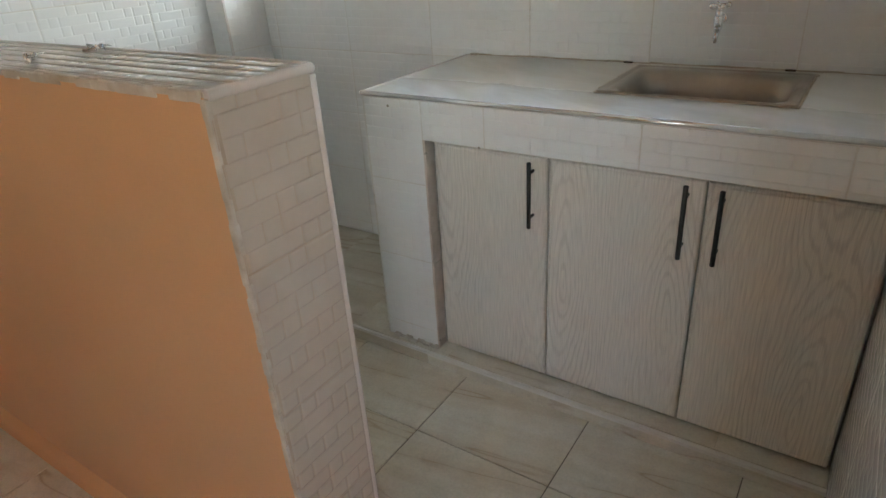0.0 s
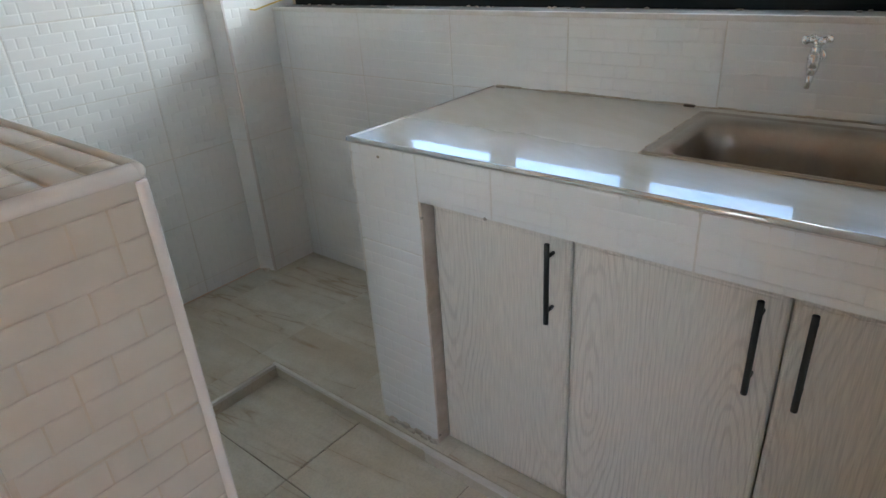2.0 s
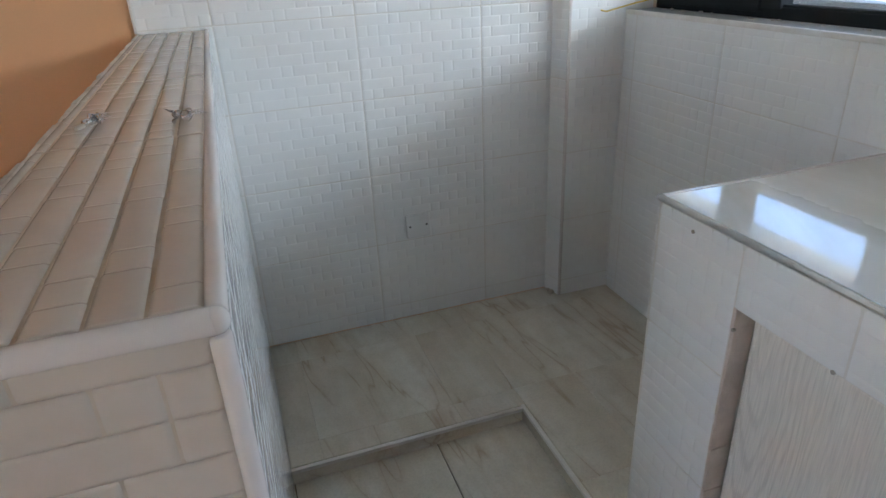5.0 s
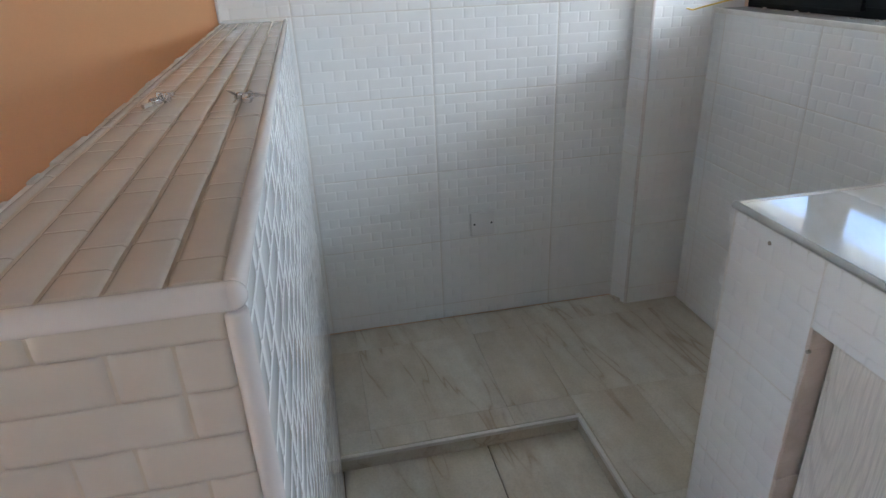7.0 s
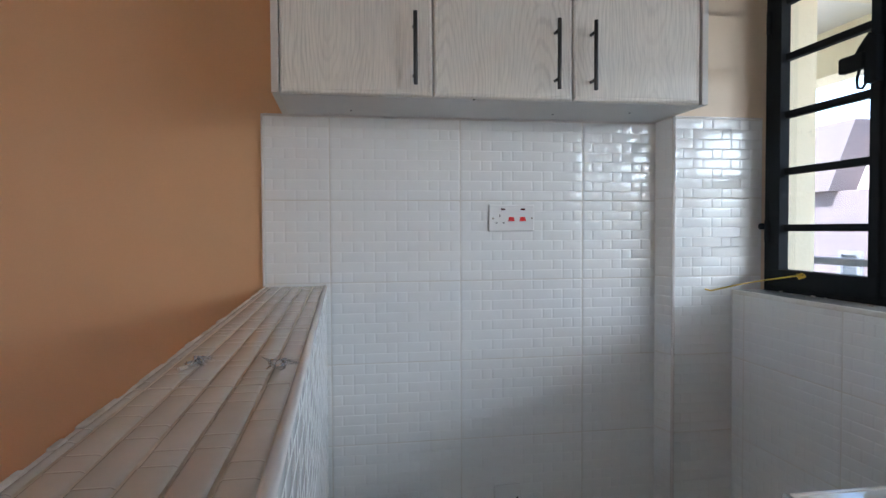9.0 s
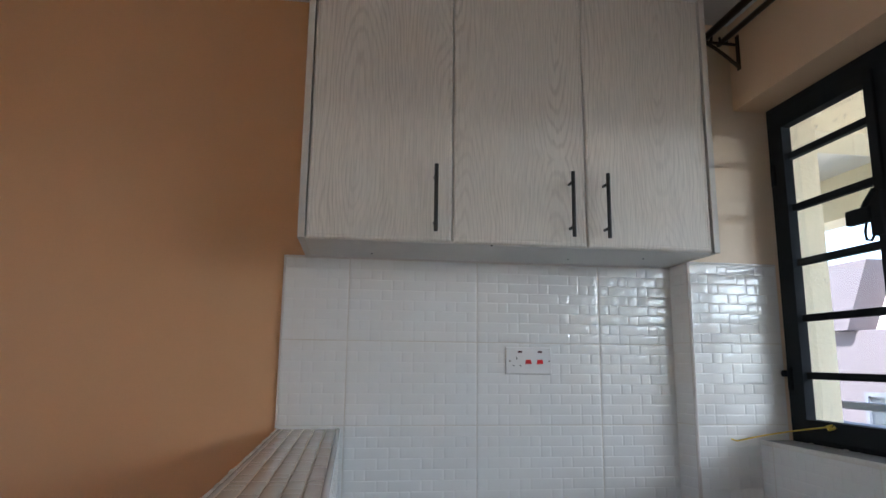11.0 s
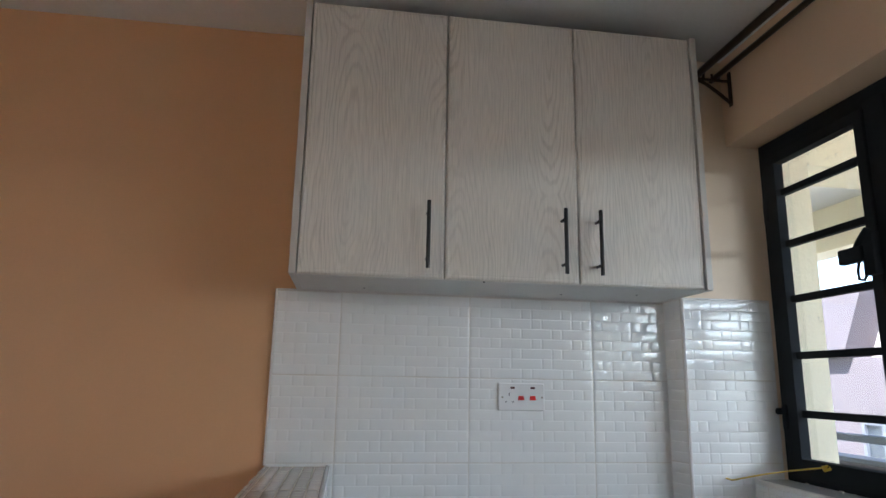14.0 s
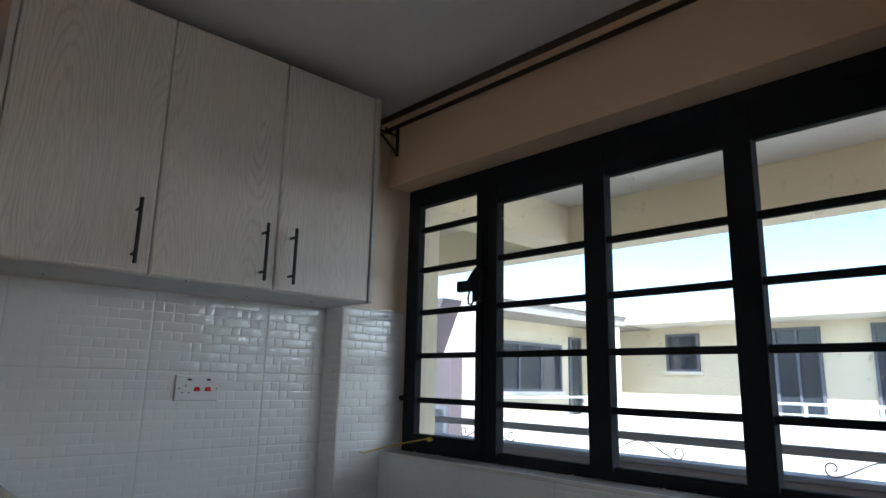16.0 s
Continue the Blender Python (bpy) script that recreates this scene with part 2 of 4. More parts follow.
# One mauve wall in two tones: shade mixed in dark, sunlight mixed in pale.
SHADED_MAUVE = surface("shaded_mauve_render", (0.145, 0.12, 0.135), (0.125, 0.105, 0.115), (0.8, 0.9), 1.0, 60.0, 0.5, depth=0.004)
SUNLIT_ROSE = surface("sunlit_rose_render", (0.66, 0.58, 0.57), (0.60, 0.53, 0.52), (0.8, 0.9), 1.0, 60.0, 0.5, depth=0.004)
SLAB_WHITE = surface("white_soffit_render", (0.84, 0.82, 0.78), (0.78, 0.76, 0.70), (0.8, 0.9), 0.9, 50.0, 0.3)
CONCRETE = surface("grey_concrete", (0.40, 0.38, 0.35), (0.33, 0.31, 0.28), (0.85, 0.95), 0.8, 40.0, 0.5)
RAIL_GREY = surface("grey_rail_paint", (0.12, 0.13, 0.165), (0.16, 0.17, 0.20), (0.35, 0.5), 5.0, 120.0, 0.1)
RAIL_PALE = surface("pale_green_rail_paint", (0.66, 0.72, 0.70), (0.60, 0.67, 0.64), (0.4, 0.5), 5.0, 120.0, 0.1)
DARK_GLASS = surface("dark_far_glass", (0.035, 0.045, 0.06), (0.06, 0.07, 0.085), (0.05, 0.12), 0.8, 20.0, 0.02)
ROOF = surface("pale_flat_roof", (0.60, 0.57, 0.52), (0.54, 0.51, 0.46), (0.7, 0.85), 2.0, 30.0, 0.4)
GROUND = surface("pale_paved_yard", (0.58, 0.55, 0.49), (0.50, 0.47, 0.42), (0.85, 0.95), 0.15, 8.0, 0.4)


# ---- building blocks ----
def mesh_ob(name, bm, material, smooth=False):
    me = bpy.data.meshes.new(name)
    bm.normal_update()
    bm.to_mesh(me)
    bm.free()
    me.materials.append(material)
    if smooth:
        me.polygons.foreach_set("use_smooth", [True] * len(me.polygons))
    return new(name, me)


def part(name, bm, material, parent=None, label="", smooth=False):
    """One mesh object under a thing or a part."""
    ob = mesh_ob(name, bm, material, smooth)
    ob.parent = parent
    return tagged(ob, label)


def thing(name, at, label, category, group="", kind=""):
    ob = new(name)
    ob.empty_display_size = 0.05
    ob.matrix_basis = Matrix.Translation(at)
    return tagged(ob, label, category, group, kind)


def box(lo, hi, bevel=0.0, bm=None, segments=2):
    """A box between two corners, with rounded edges, added to bm."""
    made = bmesh.new()
    lo, hi = Vector(lo), Vector(hi)
    bmesh.ops.create_cube(made, size=1.0, matrix=Matrix.Translation((lo + hi) / 2) @ Matrix.Diagonal((*(hi - lo), 1)))
    if bevel:
        bmesh.ops.bevel(made, geom=made.edges[:], offset=bevel, segments=segments, affect="EDGES", profile=0.5)
    return joined(bm, made)


def joined(bm, made):
    if bm is None:
        return made
    me = bpy.data.meshes.new("scrap")
    made.to_mesh(me)
    made.free()
    bm.from_mesh(me)
    bpy.data.meshes.remove(me)
    return bm


def pierced_slab(xs, ys, z0, z1):
    """A slab over the outer of four x and four y, with a hole between the inner ones."""
    bm = bmesh.new()
    grid = [[[bm.verts.new((x, y, z)) for y in ys] for x in xs] for z in (z0, z1)]
    for i in range(3):
        for j in range(3):
            if i == 1 and j == 1:
                continue
            for level, flip in ((0, True), (1, False)):
                g = grid[level]
                f = [g[i][j], g[i + 1][j], g[i + 1][j + 1], g[i][j + 1]]
                bm.faces.new(f[::-1] if flip else f)
    for ring in ([(0, 0), (1, 0), (2, 0), (3, 0), (3, 1), (3, 2), (3, 3), (2, 3), (1, 3), (0, 3), (0, 2), (0, 1)], [(1, 1), (1, 2), (2, 2), (2, 1)]):
        for (i, j), (k, l) in zip(ring, ring[1:] + ring[:1]):
            bm.faces.new((grid[0][i][j], grid[0][k][l], grid[1][k][l], grid[1][i][j]))
    return bm


def rod(a, b, r, bm=None, sides=16, r2=None, bevel=0.0):
    """A round bar from a to b."""
    a, b = Vector(a), Vector(b)
    made = bmesh.new()
    m = Matrix.Translation((a + b) / 2) @ (b - a).to_track_quat("Z", "Y").to_matrix().to_4x4()
    bmesh.ops.create_cone(made, cap_ends=True, segments=sides, radius1=r, radius2=r if r2 is None else r2, depth=(b - a).length, matrix=m)
    if bevel:
        rims = [e for e in made.edges if any(len(f.verts) > 4 for f in e.link_faces)]
        bmesh.ops.bevel(made, geom=rims, offset=bevel, segments=2, affect="EDGES", profile=0.5)
    return joined(bm, made)


def tube(points, r, sides=8, bm=None, flat=1.0):
    """A bent bar through points; flat squeezes it in its own upright direction."""
    made = bmesh.new()
    pts = [Vector(p) for p in points]
    rings = []
    for i, p in enumerate(pts):
        way = (pts[min(i + 1, len(pts) - 1)] - pts[max(i - 1, 0)]).normalized()
        side = way.cross(Vector((0, 0, 1)))
        side = side.normalized() if side.length > 1e-3 else Vector((1, 0, 0))
        up = side.cross(way)
        rings.append([made.verts.new(p + r * (math.cos(k * math.tau / sides) * side + flat * math.sin(k * math.tau / sides) * up)) for k in range(sides)])
    for a, b in zip(rings, rings[1:]):
        for k in range(sides):
            made.faces.new((a[k], a[(k + 1) % sides], b[(k + 1) % sides], b[k]))
    made.faces.new(rings[0][::-1]), made.faces.new(rings[-1])
    return joined(bm, made)


def structure(name, bm, material, label, category):
    return tagged(mesh_ob(name, bm, material), label, category, kind="structure")


# ---- embossed wall tiles: 400 x 250 mm, eight courses of long and short bricks ----
TW, TH, UNIT, COURSES = 0.400, 0.250, 0.400 / 12, 8
COURSE_ROWS = []
for shifts in ((2, 1, 3, 1, 3, 0, 2, 0), (1, 3, 0, 2, 0, 2, 1, 3)):
    COURSE_ROWS.append([[0] + [k for k in range(1, 12) if (k - s) % 4 in (0, 1)] + [12] for s in shifts])
tile_meshes = {}


def tile_mesh(variant, u0, u1, v0, v1, material, deep):
    """A tile cut to u0..u1, v0..v1 of the whole one, lying in its own xy plane with its face at z = 0."""
    key = (variant, round(u0, 3), round(u1, 3), round(v0, 3), round(v1, 3), material.name, deep)
    if key in tile_meshes:
        return tile_meshes[key]
    verts, faces, soft, dusty = [], [], [], set()
    pressed = random.Random(variant * 7 + round(1000 * (u1 - u0 + v1)))

    def loop(a0, a1, b0, b1, z):
        verts.extend(((a0, b0, z), (a1, b0, z), (a1, b1, z), (a0, b1, z)))
        return len(verts) - 4

    def skirt(i, j, smooth):
        for k in range(4):
            faces.append((i + k, i + (k + 1) % 4, j + (k + 1) % 4, j + k))
            soft.append(smooth)

    g = 0.0012
    a = loop(u0 + g, u1 - g, v0 + g, v1 - g, -0.0085)
    b = loop(u0 + g, u1 - g, v0 + g, v1 - g, -0.0010 - 0.00115 * deep)
    c = loop(u0 + g + 0.0012, u1 - g - 0.0012, v0 + g + 0.0012, v1 - g - 0.0012, -0.00115 * deep)
    skirt(a, b, False), skirt(b, c, False)
    # groove bed: the face that takes the brown shade colour
    dusty.add(len(faces))
    faces.append((c, c + 1, c + 2, c + 3)), soft.append(False)
    ch = TH / COURSES
    for r, cuts in enumerate(COURSE_ROWS[variant]):
        for k0, k1 in zip(cuts, cuts[1:]):
            p0, p1 = max(k0 * UNIT, u0 + 0.0022), min(k1 * UNIT, u1 - 0.0022)
            q0, q1 = max(r * ch, v0 + 0.0018), min((r + 1) * ch, v1 - 0.0018)
            if p1 - p0 < 0.012 or q1 - q0 < 0.0128:
                continue
            # deep rounded ends, softer seams between the courses; each pressed brick is slightly pillowed and leans its own way
            ends = ((0.0003, -0.00098), (0.0010, -0.00088), (0.0042, -0.00010), (0.0056, 0.0))
            seams, lips = ((0.0002, -0.00022), (0.0010, -0.00008), (0.0030, 0.0)), ((0.0002, -0.00100), (0.0028, -0.00012), (0.0042, 0.0))
            if deep > 1.1:
                ends = ((0.0010, -0.00112), (0.0027, -0.00062), (0.0048, -0.00012), (0.0064, 0.0))
                seams = lips = ((0.0001, -0.00125), (0.0005, -0.00018), (0.0034, 0.0))
            if deep > 1.4:
                # laid flat, the long seams stand out and wander
                ends, seams = ((0.0001, -0.00130), (0.0003, -0.00012), (0.0020, -0.00004), (0.0040, 0.0)), ((0.0008, -0.00112), (0.0022, -0.00048), (0.0038, 0.0))
                q0, q1, lips = q0 + pressed.uniform(0.0, 0.0013), q1 - pressed.uniform(0.0, 0.0013), seams
            cols = [(p0 + i, z) for i, z in ends] + [((p0 + p1) / 2, 0.0)] + [(p1 - i, z) for i, z in reversed(ends)]
            rows = [(q0 + j, z) for j, z in seams] + [((q0 + q1) / 2, 0.0)] + [(q1 - j, z) for j, z in reversed(lips)]
            lean = [pressed.uniform(-0.00010, 0.00010) for k in range(4)]
            first = len(verts)
            for y, zy in rows:
                fy = (y - q0) / (q1 - q0)
                for x, zx in cols:
                    fx = (x - p0) / (p1 - p0)
                    tip = (1 - fy) * ((1 - fx) * lean[0] + fx * lean[1]) + fy * ((1 - fx) * lean[2] + fx * lean[3])
                    tip += 0.00007 * (1 - (2 * fy - 1) ** 2) + 0.00010 * (1 - (2 * fx - 1) ** 2)
                    tip *= 0.35 if deep > 1.4 else 1.0
                    verts.append((x, y, max(zx + zy, -0.0013) * deep + tip))
            n = len(cols)
            for j in range(len(rows) - 1):
                for i in range(n - 1):
                    k = first + j * n + i
                    faces.append((k, k + 1, k + n + 1, k + n)), soft.append(True)
    me = bpy.data.meshes.new("tile")
    me.from_pydata(verts, [], faces)
    me.polygons.foreach_set("use_smooth", soft)
    me.materials.append(material)
    if material == WARM_LIT_DUSTY_TILE:
        me.materials.append(GROOVE_SHADE_DIRT)
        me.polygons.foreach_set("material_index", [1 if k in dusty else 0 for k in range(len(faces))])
    tile_meshes[key] = me
    return me


def lay_tiles(owner, origin, u_way, v_way, size, start, w=TW, h=TH, variant=0, deep=1.0, glaze=None):
    """Tiles over a rectangle of the wall, face outwards, with joints at start + whole tiles; a bed of grout behind them."""
    u, v = Vector(u_way), Vector(v_way)
    n = u.cross(v)
    base = Matrix((u, v, n)).transposed().to_4x4()
    bed = part("grout", box((0, 0, -0.0086), (size[0], size[1], -0.0006 - 0.0011 * deep)), GROOVE_SHADE_DIRT if glaze == WARM_LIT_DUSTY_TILE else GROUT, owner)
    bed.matrix_basis = Matrix.Translation(origin) @ base
    k0, k1 = math.floor((0 - start[0]) / w), math.ceil((size[0] - start[0]) / w)
    r0, r1 = math.floor((0 - start[1]) / h), math.ceil((size[1] - start[1]) / h)
    for k in range(k0, k1):
        for r in range(r0, r1):
            left, low = start[0] + k * w, start[1] + r * h
            cut = (max(0.0, -left), min(w, size[0] - left), max(0.0, -low), min(h, size[1] - low))
            if cut[1] - cut[0] < 0.006 or cut[3] - cut[2] < 0.006:
                continue
            ob = new("tile", tile_mesh((variant + k + r) % 2, *cut, glaze or TILE, deep))
            ob.parent = owner
            ob.matrix_basis = Matrix.Translation(Vector(origin) + left * u + low * v) @ base


def lay_floor(owner, x0, x1, y0, y1, z, start, size=0.40, g=0.0013, ease=0.0012):
    """Floor tiles with eased edges, cut at the borders, tops at z."""
    cache = {}
    for i in range(math.floor((x0 - start[0]) / size), math.ceil((x1 - start[0]) / size)):
        for j in range(math.floor((y0 - start[1]) / size), math.ceil((y1 - start[1]) / size)):
            a0, a1 = max(x0, start[0] + i * size), min(x1, start[0] + (i + 1) * size)
            b0, b1 = max(y0, start[1] + j * size), min(y1, start[1] + (j + 1) * size)
            if a1 - a0 < 0.01 or b1 - b0 < 0.01:
                continue
            key = (round(a1 - a0, 3), round(b1 - b0, 3))
            if key not in cache:
                ob = mesh_ob("tile", box((g, g, -0.008), (key[0] - g, key[1] - g, 0), ease, segments=1), FLOOR_TILE)
                cache[key] = ob.data
            else:
                ob = new("tile", cache[key])
            ob.parent = owner
            ob.matrix_basis = Matrix.Translation((a0, b0, z))


# ---- the plan ----
CEIL = 2.455
SILL, HEAD = 1.060, 2.142            # window opening
PIL_X, PIL_Y = 0.081, -0.207         # faces of the pilaster in the corner
NOOK_X = 2.378                       # tiled wall at the counter's far end
HW_X, HW_N, HW_S, HW_Z = 1.628, -1.288, -1.468, 1.093
STEP_X, STEP_Y, STEP_Z = 0.612, -0.604, 0.043
CT_X, CT_Y, CT_Z = 1.080, -0.583, 0.857
ROOM_X, ROOM_Y = 4.7, -4.6
B = 0.0085                           # tile thickness

floor = structure("floor", box((-0.2, ROOM_Y - 0.2, -0.15), (ROOM_X + 0.2, 0.30, -0.0035)), FLOOR_GROUT, "cream marbled porcelain tile floor with dark joints", "floor")
wall_west = structure("wall_west", box((-0.22, ROOM_Y - 0.2, 0), (-B - 0.001, 0.30, CEIL)), PAINT, "peach painted wall with white tiled splashback", "wall")
bm = box((PIL_X - B, B, 0), (NOOK_X + 0.2, 0.29, SILL - 0.012))
box((PIL_X - B, 0.0, HEAD), (NOOK_X + 0.2, 0.29, CEIL), bm=bm)
box((2.362, 0.0, SILL - 0.012), (NOOK_X + 0.2, 0.29, HEAD), bm=bm)
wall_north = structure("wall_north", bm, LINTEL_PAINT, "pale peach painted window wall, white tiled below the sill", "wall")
bm = box((-B - 0.002, PIL_Y + B, 0), (PIL_X - B, 0.29, CEIL))
for v in bm.verts:
    if v.co.x < 0 and v.co.y < 0:
        v.co.y -= 0.022
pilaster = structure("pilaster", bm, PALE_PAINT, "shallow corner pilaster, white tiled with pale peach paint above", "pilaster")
part("outer_jamb", box((PIL_X - B, 0.150, SILL - 0.01), (PIL_X - 0.002, 0.29, HEAD), 0.002), CREAM, pilaster, "rough cream rendered outer jamb")
wall_nook = structure("wall_nook", box((NOOK_X + B, -1.48, 0), (NOOK_X + 0.16, B, CEIL)), PAINT, "short return wall, white tiled at the counter", "wall")
wall_east = structure("wall_east", box((ROOM_X, ROOM_Y, 0), (ROOM_X + 0.2, 0.0, CEIL)), PAINT, "plain peach painted wall", "wall")
# Unseen opening, added and placed to let daylight onto counter and half wall.
bm = box((-0.01, ROOM_Y - 0.2, 0), (3.12, ROOM_Y, CEIL))
box((4.52, ROOM_Y - 0.2, 0), (ROOM_X + 0.2, ROOM_Y, CEIL), bm=bm)
box((3.12, ROOM_Y - 0.2, 2.1), (4.52, ROOM_Y, CEIL), bm=bm)
box((3.12, ROOM_Y - 0.2, 0), (4.52, ROOM_Y, 1.10), bm=bm)
wall_south = structure("wall_south", bm, PAINT, "plain peach painted wall with an unseen opening added for daylight", "wall")
wall_back = structure("wall_back", box((NOOK_X + 0.16, 0.0, 0), (ROOM_X + 0.2, 0.2, CEIL)), PAINT, "plain peach painted wall", "wall")
ceiling = structure("ceiling", box((-0.22, ROOM_Y - 0.2, CEIL), (ROOM_X + 0.2, 0.30, CEIL + 0.18)), WHITE_PAINT, "plain white painted ceiling", "ceiling")

# half wall between the room and the kitchen nook
half_wall = structure("half_wall", box((-B, HW_S, 0), (HW_X - B, HW_N - B, HW_Z - B)), PAINT, "half-height wall, peach on the room side, white tiled on top, end and kitchen side", "half wall")
for a, b, r in (((0.0, HW_N - 0.0045, HW_Z - 0.0045), (HW_X - 0.008, HW_N - 0.0045, HW_Z - 0.0045), 0.0065),
                ((HW_X - 0.0060, HW_S + 0.002, HW_Z - 0.0068), (HW_X - 0.0060, HW_N - 0.004, HW_Z - 0.0068), 0.0082),
                ((HW_X - 0.005, HW_N - 0.005, 0.0), (HW_X - 0.005, HW_N - 0.005, HW_Z - 0.014), 0.0068)):
    part("corner_trim", rod(a, b, r, sides=20, bevel=0.002), PLASTIC, half_wall, "rounded white plastic edge trim", True)
bm = bmesh.new()
bmesh.ops.create_uvsphere(bm, u_segments=16, v_segments=10, radius=0.0082, matrix=Matrix.Translation((HW_X - 0.0058, HW_N - 0.0054, HW_Z - 0.0066)))
part("corner_cap", bm, PLASTIC, half_wall, "rounded white plastic corner piece", True)
bm = bmesh.new()
ragged = random.Random(4)
x = 0.0
while x < HW_X - 0.02:
    step = ragged.uniform(0.012, 0.05)
    out = ragged.uniform(0.001, 0.0032)
    box((x, HW_S - out, HW_Z - ragged.uniform(0.009, 0.016)), (min(x + step + 0.004, HW_X - 0.012), HW_S + 0.006, HW_Z - ragged.uniform(-0.0012, 0.002)), 0.0012, bm, 1)
    x += step
tagged(part("grout_edge", bm, ROUGH_GROUT, half_wall, "uneven smear of white cement along the edge"), kind="stuff")
bm = bmesh.new()
z = 0.05
while z < HW_Z - 0.02:
    step = ragged.uniform(0.012, 0.05)
    box((HW_X - 0.012, HW_S - ragged.uniform(0.0005, 0.004), z), (HW_X - ragged.uniform(-0.001, 0.003), HW_S + 0.005, min(z + step + 0.003, HW_Z - 0.01)), 0.0012, bm, 1)
    z += step
tagged(part("grout_edge", bm, ROUGH_GROUT, half_wall, "uneven smear of white cement along the edge"), kind="stuff")
bm = bmesh.new()
ends = [[bm.verts.new((xx, HW_S + 0.002, 0.0)), bm.verts.new((xx, HW_S - 0.034, 0.0)), bm.verts.new((xx, HW_S - 0.026, 0.014)), bm.verts.new((xx, HW_S - 0.010, 0.026)), bm.verts.new((xx, HW_S + 0.002, 0.036))] for xx in (0.0, HW_X - 0.03)]
for k in range(5):
    bm.faces.new((ends[0][k], ends[0][(k + 1) % 5], ends[1][(k + 1) % 5], ends[1][k]))
bm.faces.new(ends[0]), bm.faces.new(ends[1][::-1])
part("skirting", bm, PAINT, half_wall, "rounded mortar skirting painted peach")

# raised floor under the counter and in the cooker corner
bm = box((0, HW_N, 0), (STEP_X, 0.01, STEP_Z - 0.004))
box((STEP_X, STEP_Y, 0), (NOOK_X + 0.004, 0.01, STEP_Z - 0.004), bm=bm)
raised_floor = structure("raised_floor", bm, PALE_FLOOR_GROUT, "low raised cream marbled floor with a metal edge", "floor")
for lo, hi, x0, y0 in (((STEP_X - 0.002, HW_N, 0.0), (STEP_X + 0.014, STEP_Y - 0.016, STEP_Z - 0.004), STEP_X + 0.004, HW_N),
                       ((STEP_X - 0.002, STEP_Y - 0.015, 0.0), (1.262, STEP_Y + 0.002, STEP_Z - 0.004), STEP_X - 0.002, STEP_Y - 0.017),
                       ((1.2635, STEP_Y - 0.017, 0.0), (NOOK_X - 0.001, STEP_Y + 0.003, STEP_Z - 0.006), 1.2635, STEP_Y - 0.019)):
    part("riser", box(lo, hi, 0.001), FLOOR_TILE, raised_floor, "narrow cream tile riser")
    part("edge_trim", box((x0, y0, lo[2] + hi[2] - 0.004), (hi[0] + 0.002, hi[1] - (0.0 if y0 == HW_N else 0.008), hi[2] + 0.008), 0.0012, segments=1), EDGE_METAL, raised_floor, "scuffed bright metal edge strip")


